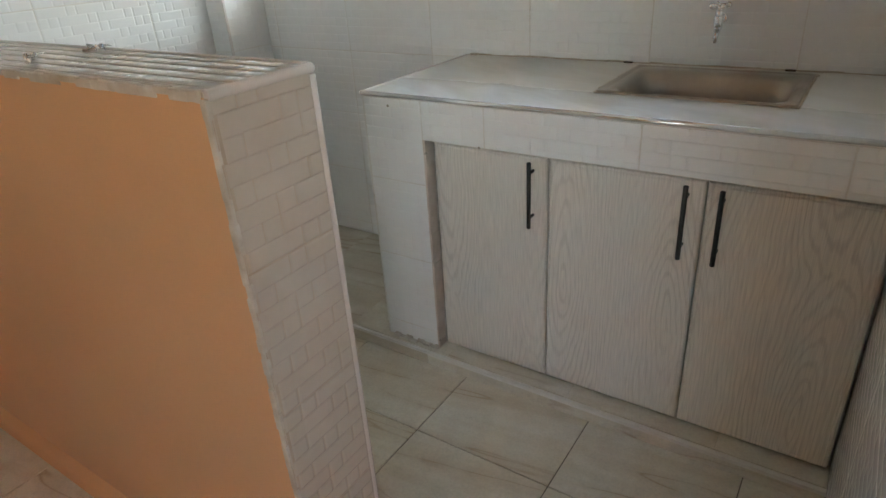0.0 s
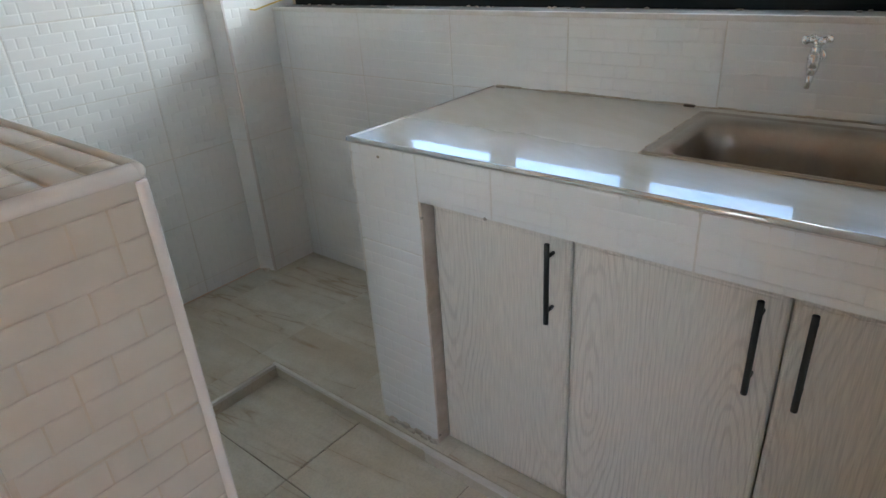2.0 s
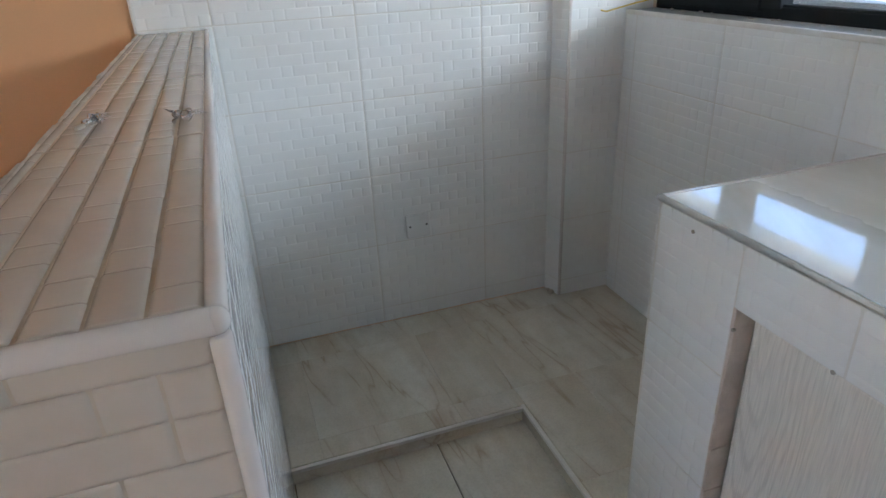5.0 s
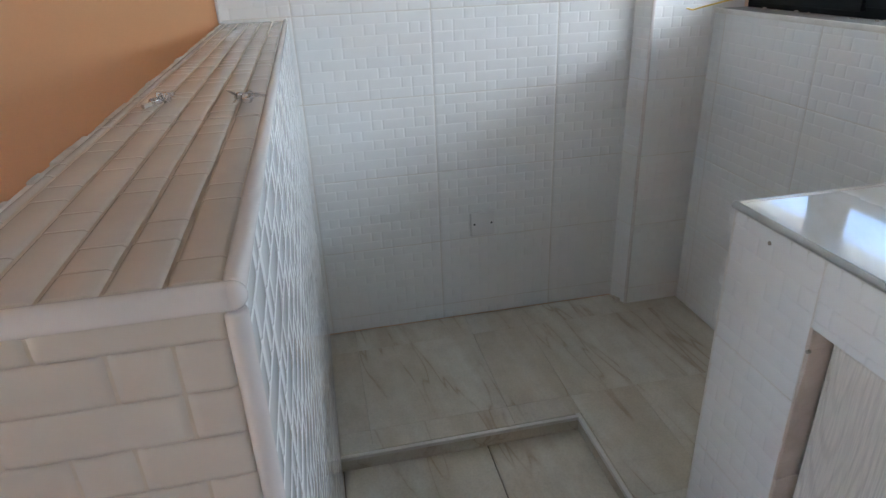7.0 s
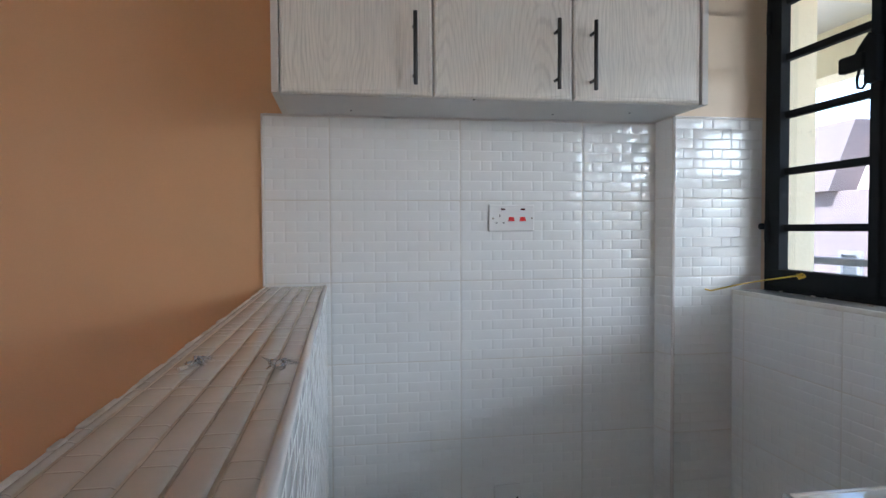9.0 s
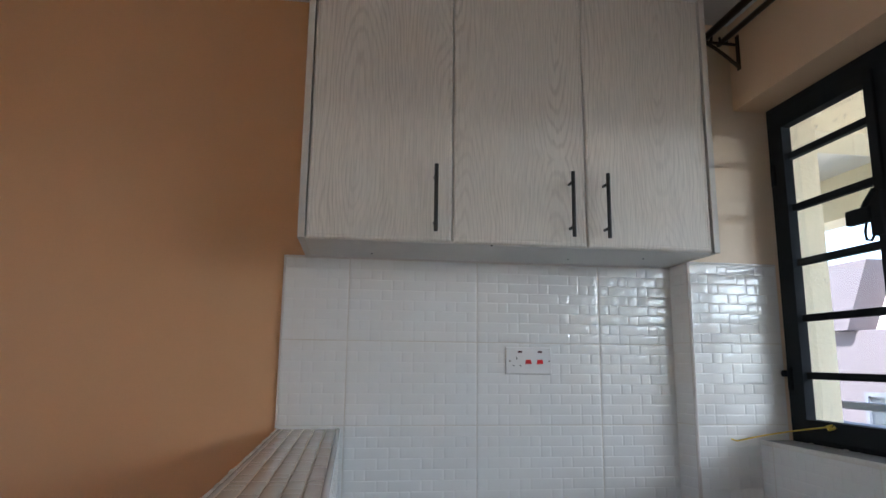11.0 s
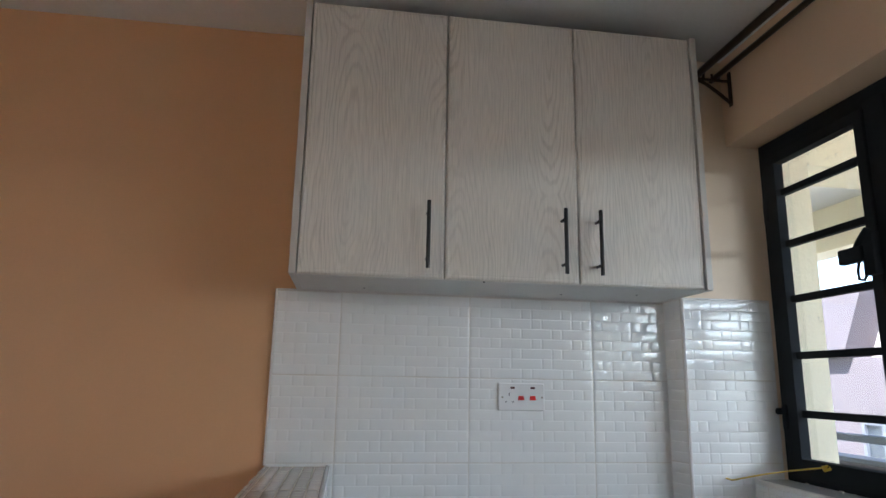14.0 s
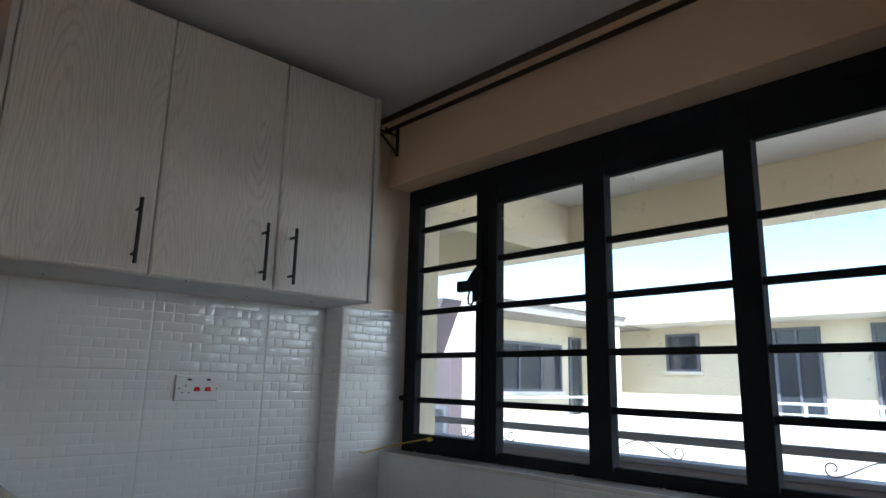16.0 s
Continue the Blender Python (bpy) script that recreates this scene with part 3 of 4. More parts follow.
# ---- window ----
def window():
    w = thing("window_1", (0, 0, 0), "black steel window with six rows of panes and a side casement", "window", kind="structure")
    x0, x1 = PIL_X + 0.004, 2.361
    ya, yb = 0.110, 0.150
    bm = box((x0, ya, SILL - 0.004), (x0 + 0.052, yb, HEAD), 0.003)
    box((x1 - 0.052, ya, SILL - 0.004), (x1, yb, HEAD), 0.003, bm)
    box((x0 + 0.05, ya, HEAD - 0.055), (x1 - 0.05, yb, HEAD - 0.0005), 0.003, bm)
    box((x0 + 0.05, ya, SILL - 0.004), (x1 - 0.05, yb, SILL + 0.030), 0.003, bm)
    part("window_frame", bm, FRAME, w, "heavy black painted outer frame")
    # mullions between the lights
    for a, b in ((0.533, 0.600), (0.977, 1.057), (1.437, 1.513), (1.890, 1.957)):
        part("mullion", box((a, ya - 0.006, SILL + 0.026), (b, yb - 0.002, HEAD - 0.040), 0.003), FRAME, w)
    lights = [(0.174, 0.505, 1.131, 2.052, True), (0.598, 0.977, 1.097, 1.996, False), (1.057, 1.436, 1.099, 1.995, False), (1.512, 1.890, 1.101, 1.995, False), (1.985, 2.268, 1.131, 2.052, True)]
    bars = [1.260, 1.434, 1.608, 1.784]
    for a, b, lo, hi, casement in lights:
        left, right = (a - 0.046, b + 0.031) if casement else (a - 0.004, b + 0.004)
        y0, y1 = (ya - 0.016, ya + 0.020) if casement else (ya + 0.004, yb - 0.004)
        bottom, top = (lo - 0.055, hi + 0.030) if casement else (SILL + 0.020, HEAD - 0.03)
        bm = box((left, y0, bottom), (right, y1, lo), 0.002)
        box((left, y0, hi), (right, y1, top), 0.002, bm)
        if casement:
            box((left, y0 + 0.0005, lo - 0.002), (a, y1 - 0.0005, hi + 0.002), 0.002, bm)
            box((b, y0 + 0.0005, lo - 0.002), (right, y1 - 0.0005, hi + 0.002), 0.002, bm)
        sash = part("casement" if casement else "fixed_light", bm, FRAME, w)
        levels = bars + ([1.955] if casement else [])
        for z in levels:
            part("glazing_bar", box((a - 0.003, 0.112, z - 0.0105), (b + 0.003, 0.134, z + 0.0105), 0.0015, segments=1), FRAME, sash)
        edges = [lo] + [v for z in levels for v in (z - 0.0105, z + 0.0105)] + [hi]
        for z0, z1 in zip(edges[::2], edges[1::2]):
            pane = part("pane", box((a - 0.002, 0.1235, z0 - 0.002), (b + 0.002, 0.1265, z1 + 0.002)), GLASS, sash)
            pane.visible_shadow = False
        if casement:
            for z in (1.25, 1.90):
                hx = left if a < 1 else right
                part("hinge", rod((hx, y0 - 0.006, z - 0.035), (hx, y0 - 0.006, z + 0.035), 0.008, sides=10), FRAME, sash)
    # catch on the casement's closing edge
    stay = part("window_catch", box((0.508, 0.070, 1.625), (0.548, 0.094, 1.740), 0.004), FRAME, w, "black cast window catch")
    bm = box((0.434, 0.062, 1.664), (0.516, 0.084, 1.706), 0.005)
    part("lever", bm, FRAME, stay)
    part("lever_neck", tube([(0.484, 0.074, 1.690), (0.502, 0.074, 1.715), (0.530, 0.077, 1.745)], 0.011, 8), FRAME, stay)
    part("hook", tube([(0.494, 0.074, 1.668), (0.490, 0.070, 1.640), (0.494, 0.068, 1.618), (0.506, 0.072, 1.614), (0.514, 0.076, 1.630)], 0.004, 8), FRAME, stay)
    part("pin", rod((0.100, 0.0995, 1.265), (0.100, 0.100 - 0.016, 1.265), 0.010, sides=10), FRAME, w)
    part("window_sill", box((PIL_X - 0.004, 0.004, SILL - 0.013), (2.372, 0.115, SILL), 0.002), TILE, w, "dusty white tiled sill")
    part("sill_trim", box((PIL_X + 0.002, -0.003, SILL - 0.011), (NOOK_X - 0.002, 0.010, SILL + 0.0025), 0.0025, segments=2), EDGE_METAL, w, "bright metal edge strip along the sill")
    # cement crumbs left along the frame's foot
    bm = bmesh.new()
    r = random.Random(8)
    for k in range(70):
        px, s = r.uniform(0.10, 2.3), r.uniform(0.002, 0.007)
        py = r.uniform(0.075, 0.104)
        box((px, py, SILL - 0.0005), (px + s * 1.6, py + s, SILL + s * 0.6), s * 0.2, bm, 1)
    tagged(part("mortar_crumbs", bm, ROUGH_GROUT, w), kind="stuff")


window()


# ---- counter ----
def counter():
    c = thing("kitchen_counter", (0, 0, 0), "masonry kitchen counter faced in white brick-pattern tile with a cream worktop", "counter")
    bm = box((CT_X + B, CT_Y + B, STEP_Z - 0.005), (1.283 - 0.002, 0.008, CT_Z - 0.02))
    part("pier", bm, ROUGH_GROUT, c, "masonry end pier")
    part("apron", box((1.282, CT_Y + B, 0.739), (NOOK_X + 0.006, -0.50, CT_Z - 0.02)), ROUGH_GROUT, c)
    part("plinth", box((1.281, -0.520, STEP_Z - 0.005), (NOOK_X + 0.006, 0.006, STEP_Z + 0.004)), PALE_FLOOR_GROUT, c)
    sx0, sx1, sy0, sy1 = 1.705, 2.130, -0.388, -0.072
    z0, z1 = CT_Z - 0.022, CT_Z - 0.0015
    x0, x1, y0, y1 = CT_X + 0.001, NOOK_X + 0.004, CT_Y + 0.001, 0.004
    bm = pierced_slab((x0, sx0, sx1, x1), (y0, sy0, sy1, y1), z0, z1)
    part("worktop", bm, WORKTOP, c, "glossy cream porcelain worktop, dusty towards the wall")
    part("edge_trim", box((CT_X - 0.002, CT_Y - 0.003, CT_Z - 0.0115), (1.880, CT_Y + 0.004, CT_Z), 0.0018), PLASTIC, c, "white plastic worktop edge")
    part("edge_trim", box((1.8805, CT_Y - 0.004, CT_Z - 0.013), (NOOK_X, CT_Y + 0.004, CT_Z + 0.0005), 0.0018), PLASTIC, c, "white plastic worktop edge")
    part("edge_bead", rod((CT_X, CT_Y - 0.0012, CT_Z - 0.0036), (NOOK_X - 0.001, CT_Y - 0.0012, CT_Z - 0.0036), 0.0062, sides=20), BEAD_METAL, c, "bright rounded metal edge bead", True)
    part("edge_trim", box((CT_X - 0.003, CT_Y + 0.005, CT_Z - 0.0115), (CT_X + 0.006, 0.0, CT_Z + 0.0005), 0.0018), PLASTIC, c)
    bm = bmesh.new()
    r = random.Random(17)
    px = CT_X + 0.01
    while px < NOOK_X - 0.02:
        s = r.uniform(0.02, 0.07)
        box((px, -r.uniform(0.002, 0.007), CT_Z - 0.003), (min(px + s + 0.004, NOOK_X), 0.002, CT_Z + r.uniform(0.0005, 0.004)), 0.0009, bm, 1)
        px += s
    tagged(part("sealant", bm, SILICONE, c, "brown sealant along the wall"), kind="stuff")
    for px in (1.636, 2.074):
        part("wedge", box((px, -0.012, CT_Z - 0.002), (px + 0.026, -0.002, CT_Z + 0.003), 0.001), BRONZE, c, "dark tile wedge left in the joint")
    bm = bmesh.new()
    px = CT_X + 0.03
    while px < 1.278:
        s = r.uniform(0.008, 0.025)
        box((px, CT_Y - r.uniform(0.004, 0.013), STEP_Z - 0.002), (px + s + 0.003, CT_Y + 0.002, STEP_Z + r.uniform(0.004, 0.016)), 0.0015, bm, 1)
        px += s
    tagged(part("cement_foot", bm, ROUGH_GROUT, c, "rough cement smear at the pier's foot"), kind="stuff")
    # rough plastered reveal beside the first door
    bm = bmesh.new()
    r = random.Random(3)
    z = STEP_Z
    while z < 0.737:
        s = r.uniform(0.015, 0.06)
        box((1.2795, CT_Y + r.uniform(0.001, 0.003), z), (1.2835 + r.uniform(0, 0.004), -0.540, min(z + s + 0.003, 0.739)), 0.0012, bm, 1)
        z += s
    tagged(part("reveal", bm, REVEAL_PLASTER, c, "rough cement edge of the door opening"), kind="stuff")
    for px, pz, rad in ((1.172, 0.823, 0.0035), (1.461, 0.738, 0.0035), (1.2875, 0.700, 0.003), (1.2885, 0.075, 0.003)):
        part("screw", rod((px, CT_Y - 0.0012, pz), (px, CT_Y + 0.004, pz), rad, sides=10), STEEL, c)
    lay_tiles(c, (CT_X, CT_Y, STEP_Z), (1, 0, 0), (0, 0, 1), (1.281 - CT_X, CT_Z - 0.012 - STEP_Z), (0.0, 0.061))
    lay_tiles(c, (1.281, CT_Y, 0.737), (1, 0, 0), (0, 0, 1), (NOOK_X - 1.281, CT_Z - 0.012 - 0.737), (-0.205 + 0.4, -0.14))
    lay_tiles(c, (CT_X, 0.0, STEP_Z), (0, -1, 0), (0, 0, 1), (-CT_Y, CT_Z - 0.012 - STEP_Z), (0.18, 0.061))
    return c


counter()


def bar_handle(parent, x_mid, z0, z1, stand=0.030):
    """A black T-bar handle in front of a door whose face lies at y = 0 of its parent."""
    bm = rod((x_mid, -stand, z0), (x_mid, -stand, z1), 0.0055, sides=14, bevel=0.001)
    h = part("handle", bm, BLACK, parent, "slim matt black bar handle", True)
    for z in (z0 + 0.029, z1 - 0.029):
        part("standoff", rod((x_mid, -stand, z), (x_mid, 0.001, z), 0.0042, sides=10), BLACK, h, "", True)
    return h


def door_panel(parent, x0, x1, z0, z1, thick=0.018):
    """A laminate door with a moulded lip round its edge; face at y = 0, body behind it."""
    bm = bmesh.new()
    rings = []
    for ins, y in ((0.0, thick), (0.0, 0.006), (0.003, 0.0015), (0.007, 0.0), (0.010, 0.0003), (0.0115, 0.0013), (0.013, 0.0006), (0.015, 0.0005)):
        rings.append([bm.verts.new(p) for p in ((x0 + ins, y, z0 + ins), (x1 - ins, y, z0 + ins), (x1 - ins, y, z1 - ins), (x0 + ins, y, z1 - ins))])
    for a, b in zip(rings, rings[1:]):
        for k in range(4):
            bm.faces.new((a[k], a[(k + 1) % 4], b[(k + 1) % 4], b[k]))
    bm.faces.new(rings[-1]), bm.faces.new(rings[0][::-1])
    return part("door", bm, ASH, parent, "whitewashed ash laminate door")


def base_cabinet():
    c = thing("base_cabinet", (1.286, -0.551, STEP_Z + 0.004), "three-door whitewashed ash base cabinet set under the counter", "cabinet")
    w, h = NOOK_X - 1.286 - 0.003, 0.737 - STEP_Z - 0.006
    bm = box((0.002, 0.019, 0.0), (0.018, 0.50, h))
    box((w - 0.018, 0.019, 0.0), (w, 0.50, h), bm=bm)
    box((0.018, 0.019, 0.0), (w - 0.018, 0.50, 0.016), bm=bm)
    box((0.018, 0.470, 0.016), (w - 0.018, 0.486, h), bm=bm)
    box((0.018, 0.020, h - 0.020), (w - 0.018, 0.07, h), bm=bm)
    part("body", bm, CARCASS, c)
    z0, z1 = 0.003, 0.722 - STEP_Z - 0.002
    for a, b, hx in ((1.2935, 1.6385, 1.600), (1.6420, 2.0185, 1.981), (2.0220, 2.3700, 2.057)):
        d = door_panel(c, a - 1.286, b - 1.286, z0, z1)
        bar_handle(d, hx - 1.286, 0.534 - STEP_Z - 0.004, 0.715 - STEP_Z - 0.004, 0.025)
    part("top_rail", box((0.004, 0.004, z1 + 0.0035), (0.587, 0.020, h), 0.001), EDGING, c)
    part("top_rail", box((0.731, 0.004, z1 + 0.0035), (w - 0.002, 0.020, h), 0.001), EDGING, c)


base_cabinet()


def wall_cabinet():
    """Built facing -y in its own space, then turned to face the room from the west wall."""
    c = thing("wall_cabinet", (0, 0, 0), "three-door whitewashed ash wall cabinet with black bar handles", "cabinet")
    width, deep, h = 1.181, 0.300, 0.788
    c.matrix_basis = Matrix.Translation((0.001, -1.411, 1.604)) @ Matrix.Rotation(radians(90), 4, "Z") @ Matrix.Translation((0, -deep, 0))
    part("side_panel", box((0, -0.004, 0), (0.018, deep, h), 0.0008, segments=1), EDGING, c, "pale ash side panel")
    part("side_panel", box((width - 0.018, -0.004, 0), (width, deep, h), 0.0008, segments=1), EDGING, c, "pale ash side panel")
    part("bottom_panel", box((0.018, 0.019, 0.001), (width - 0.018, deep - 0.001, 0.017)), CARCASS, c, "white board underside")
    part("top_panel", box((0.018, 0.019, h - 0.017), (width - 0.018, deep - 0.001, h - 0.001)), CARCASS, c)
    part("back_panel", box((0.018, deep - 0.012, 0.017), (width - 0.018, deep - 0.002, h - 0.017)), CARCASS, c)
    for x in (0.2, 0.52, 0.8, 1.02):
        part("screw", rod((x, 0.12 + 0.1 * math.sin(9 * x), -0.0006), (x, 0.12 + 0.1 * math.sin(9 * x), 0.002), 0.003, sides=8), HOLE, c)
    for a, b, hx in ((0.0205, 0.4065, 0.358), (0.4095, 0.7865, 0.738), (0.7895, 1.1600, 0.839)):
        d = door_panel(c, a, b, 0.002, h - 0.003)
        bar_handle(d, hx, 0.0235, 0.2075, 0.035)
    return c


wall_cabinet()


# ---- sink and tap ----
def rounded_loop(bm, cx, cy, hx, hy, r, z, n=6):
    pts = []
    for k, (sx, sy) in enumerate(((1, 1), (-1, 1), (-1, -1), (1, -1))):
        for i in range(n + 1):
            a = math.pi / 2 * (k + i / n)
            pts.append(bm.verts.new((cx + sx * (hx - r) + r * math.cos(a), cy + sy * (hy - r) + r * math.sin(a), z)))
    return pts


def bridge(bm, a, b):
    n = len(a)
    for k in range(n):
        bm.faces.new((a[k], a[(k + 1) % n], b[(k + 1) % n], b[k]))


def sink():
    cx, cy, hx, hy = 1.922, -0.222, 0.230, 0.171
    s = thing("kitchen_sink", (cx, cy, CT_Z), "inset stainless steel sink bowl, dusty inside, with grubby sealant", "sink")
    bm = bmesh.new()
    # inset from the sides, from the back, from the front; height; corner radius
    steps = [(0.0, 0.0, 0.0, -0.001, 0.008), (0.003, 0.003, 0.002, 0.0045, 0.008), (0.010, 0.010, 0.004, 0.0060, 0.010), (0.015, 0.017, 0.006, 0.0035, 0.012),
             (0.021, 0.024, 0.008, 0.0035, 0.014), (0.025, 0.029, 0.009, 0.0055, 0.020), (0.034, 0.052, 0.011, 0.0050, 0.034), (0.040, 0.066, 0.013, 0.0030, 0.050), (0.046, 0.074, 0.016, -0.006, 0.060),
             (0.051, 0.082, 0.022, -0.05, 0.060), (0.058, 0.090, 0.030, -0.120, 0.058), (0.068, 0.100, 0.042, -0.148, 0.055), (0.085, 0.118, 0.060, -0.158, 0.045), (0.115, 0.150, 0.090, -0.160, 0.03)]
    loops = [rounded_loop(bm, min(i, 0.03) / 4, (0.6 * f - k) / 2, hx - i + min(i, 0.03) / 4, hy - (k + 0.6 * f) / 2, r, z) for i, k, f, z, r in steps]
    for a, b in zip(loops, loops[1:]):
        bridge(bm, a, b)
    bm.faces.new(loops[-1])
    part("bowl", bm, STEEL, s, "brushed steel bowl with a stepped rim", True)
    part("drain", rod((0.02, -0.03, -0.1595), (0.02, -0.03, -0.156), 0.038, sides=24, bevel=0.001), CHROME, s, "round chrome drain")
    bm = bmesh.new()
    r = random.Random(21)
    for (ax, ay), (bx, by) in (((-hx, hy), (hx, hy)), ((hx, hy), (hx, -hy)), ((-hx, -hy), (-hx, hy)), ((-hx, -hy), (hx, -hy))):
        n = 26
        for k in range(n):
            t0, t1 = k / n, (k + 1.15) / n
            wd = r.uniform(0.0015, 0.006 if ay > 0 and by > 0 else 0.004)
            if by < 0 and ay < 0:
                wd *= 0.3
            p, q = Vector((ax + (bx - ax) * t0, ay + (by - ay) * t0, 0)), Vector((ax + (bx - ax) * t1, ay + (by - ay) * t1, 0))
            lo = Vector((min(p.x, q.x) - wd, min(p.y, q.y) - wd * 0.8, -0.001))
            hi = Vector((max(p.x, q.x) + wd, max(p.y, q.y) + wd * 0.8, r.uniform(0.001, 0.0032)))
            box(lo, hi, 0.0009, bm, 1)
    part("sealant", bm, SILICONE, s, "smeared brown sealant round the rim")


sink()


def tap():
    t = thing("tap", (1.900, 0.0, 0.990), "chrome wall-mounted bib tap with a cross handle", "tap")
    bm = rod((-0.002, 0.004, -0.004), (-0.002, -0.006, -0.004), 0.0135, sides=24, bevel=0.002)
    rod((-0.002, -0.005, -0.004), (0, -0.052, -0.004), 0.0080, bm, 18, bevel=0.001)
    part("flange", bm, CHROME, t, "", True)
    bm = rod((0, -0.058, -0.020), (0, -0.058, 0.010), 0.0122, sides=20, bevel=0.003)
    rod((0, -0.058, 0.008), (0, -0.058, 0.022), 0.0100, bm, 6, bevel=0.001)
    rod((0, -0.058, 0.020), (0, -0.058, 0.030), 0.0075, bm, 16)
    for z in (-0.004, 0.002):
        rod((0, -0.058, z), (0, -0.058, z + 0.003), 0.0132, bm, 20, bevel=0.001)
    part("valve_body", bm, CHROME, t, "", True)
    bm = rod((0, -0.058, -0.018), (-0.001, -0.060, -0.034), 0.0115, sides=16, r2=0.0078, bevel=0.001)
    rod((-0.001, -0.060, -0.033), (-0.003, -0.062, -0.060), 0.0072, bm, 16, r2=0.0058, bevel=0.001)
    part("spout", bm, CHROME, t, "", True)
    bm = rod((0, -0.058, 0.027), (0, -0.058, 0.041), 0.010, sides=18, r2=0.0075, bevel=0.002)
    for k in range(4):
        a = radians(32 + 90 * k)
        e = Vector((0.022 * math.cos(a), -0.058 + 0.022 * math.sin(a), 0.035))
        rod((0, -0.058, 0.034), e, 0.0052, bm, 12, r2=0.0062)
        made = bmesh.new()
        bmesh.ops.create_uvsphere(made, u_segments=12, v_segments=8, radius=0.0084, matrix=Matrix.Translation(e))
        joined(bm, made)
    part("cross_handle", bm, CHROME, t, "four-armed chrome handle", True)

tap()


# ---- fittings on the west wall ----
def plate(parent, w, h, t=0.0085):
    bm = bmesh.new()
    a = rounded_loop(bm, 0, 0, w / 2, h / 2, 0.004, 0.0, 4)
    b = rounded_loop(bm, 0, 0, w / 2, h / 2, 0.004, t - 0.003, 4)
    c = rounded_loop(bm, 0, 0, w / 2 - 0.003, h / 2 - 0.003, 0.004, t, 4)
    bridge(bm, a, b), bridge(bm, b, c)
    bm.faces.new(c)
    return part("plate", bm, SOCKET, parent)


ON_WEST = Matrix(((0, 0, 1, 0), (1, 0, 0, 0), (0, 1, 0, 0), (0, 0, 0, 1)))


def power_socket():
    s = thing("power_socket", (0, 0, 0), "white twin power socket plate with red rocker switches", "socket")
    s.matrix_basis = Matrix.Translation((0.0003, -0.7125, 1.295)) @ ON_WEST
    plate(s, 0.147, 0.084)
    t = 0.0085
    for dx in (-0.028, 0.036):
        part("indicator", box((dx - 0.007, 0.0245, t - 0.002), (dx + 0.007, 0.0305, t + 0.0008), 0.0006), DARK_RED, s, "small dark red indicator lens")
    for dx in (-0.001, 0.036):
        bm = bmesh.new()
        base = [(-0.0105, -0.006), (0.0105, -0.006), (0.0085, 0.008), (-0.0085, 0.008)]
        low = [bm.verts.new((dx + x, y - 0.004, t - 0.001)) for x, y in base]
        high = [bm.verts.new((dx + x * 0.86, y * 0.86 - 0.004, t + (0.0055 if y < 0 else 0.0015))) for x, y in base]
        bridge(bm, low, high)
        bm.faces.new(high)
        part("rocker_switch", bm, RED, s, "red rocker switch")
    bm = box((-0.0400, 0.0035, t - 0.001), (-0.0372, 0.0115, t + 0.0003))
    box((-0.0520, -0.0165, t - 0.001), (-0.0460, -0.0137, t + 0.0003), bm=bm)
    box((-0.0300, -0.0165, t - 0.001), (-0.0240, -0.0137, t + 0.0003), bm=bm)
    part("pin_holes", bm, HOLE, s)
    for dx in (-0.0605, 0.0655):
        part("screw", rod((dx, -0.001, t - 0.001), (dx, -0.001, t + 0.0006), 0.0032, sides=12), STEEL, s)


def blank_plate():
    s = thing("blank_plate", (0, 0, 0), "square white blank cover plate with two screws", "cover plate")
    s.matrix_basis = Matrix.Translation((0.0003, -0.726, 0.402)) @ ON_WEST @ Matrix.Rotation(radians(1.5), 4, "Z")
    plate(s, 0.087, 0.087, 0.008)
    for dx in (-0.030, 0.030):
        part("screw", rod((dx, 0, 0.007), (dx, 0, 0.0086), 0.0036, sides=12), HOLE, s)


power_socket()
blank_plate()


# ---- curtain rods ----
def curtain_rods():
    z = 2.370
    c = thing("curtain_rod", (0.124, 0.0, z), "double dark bronze curtain rod on wall brackets", "curtain rod")
    length = 2.16
    part("front_rod", rod((-0.010, -0.112, 0.010), (length, -0.112, 0.010), 0.0125, sides=18, bevel=0.002), BRONZE, c, "", True)
    part("back_rod", rod((-0.030, -0.052, 0.0), (length, -0.052, 0.0), 0.0095, sides=18, bevel=0.002), BRONZE, c, "", True)
    for x in (0.0, length - 0.12):
        bm = box((x - 0.009, -0.004, -0.102), (x + 0.009, 0.0, 0.022), 0.001)
        box((x - 0.006, -0.128, -0.014), (x + 0.006, -0.003, -0.009), 0.001, bm)
        b = part("bracket", bm, BRONZE, c, "dark triangular bracket")
        part("strut", tube([(x, -0.118, -0.014), (x, -0.085, -0.030), (x, -0.045, -0.058), (x, -0.004, -0.090)], 0.006, 8), BRONZE, b)
        part("cup", tube([(x, -0.128, 0.012), (x, -0.127, -0.006), (x, -0.112, -0.011), (x, -0.097, -0.006), (x, -0.096, 0.010)], 0.005, 8), BRONZE, b)
        part("cup", tube([(x, -0.066, 0.010), (x, -0.064, -0.005), (x, -0.052, -0.011), (x, -0.040, -0.005), (x, -0.038, 0.010)], 0.004, 8), BRONZE, b)


curtain_rods()


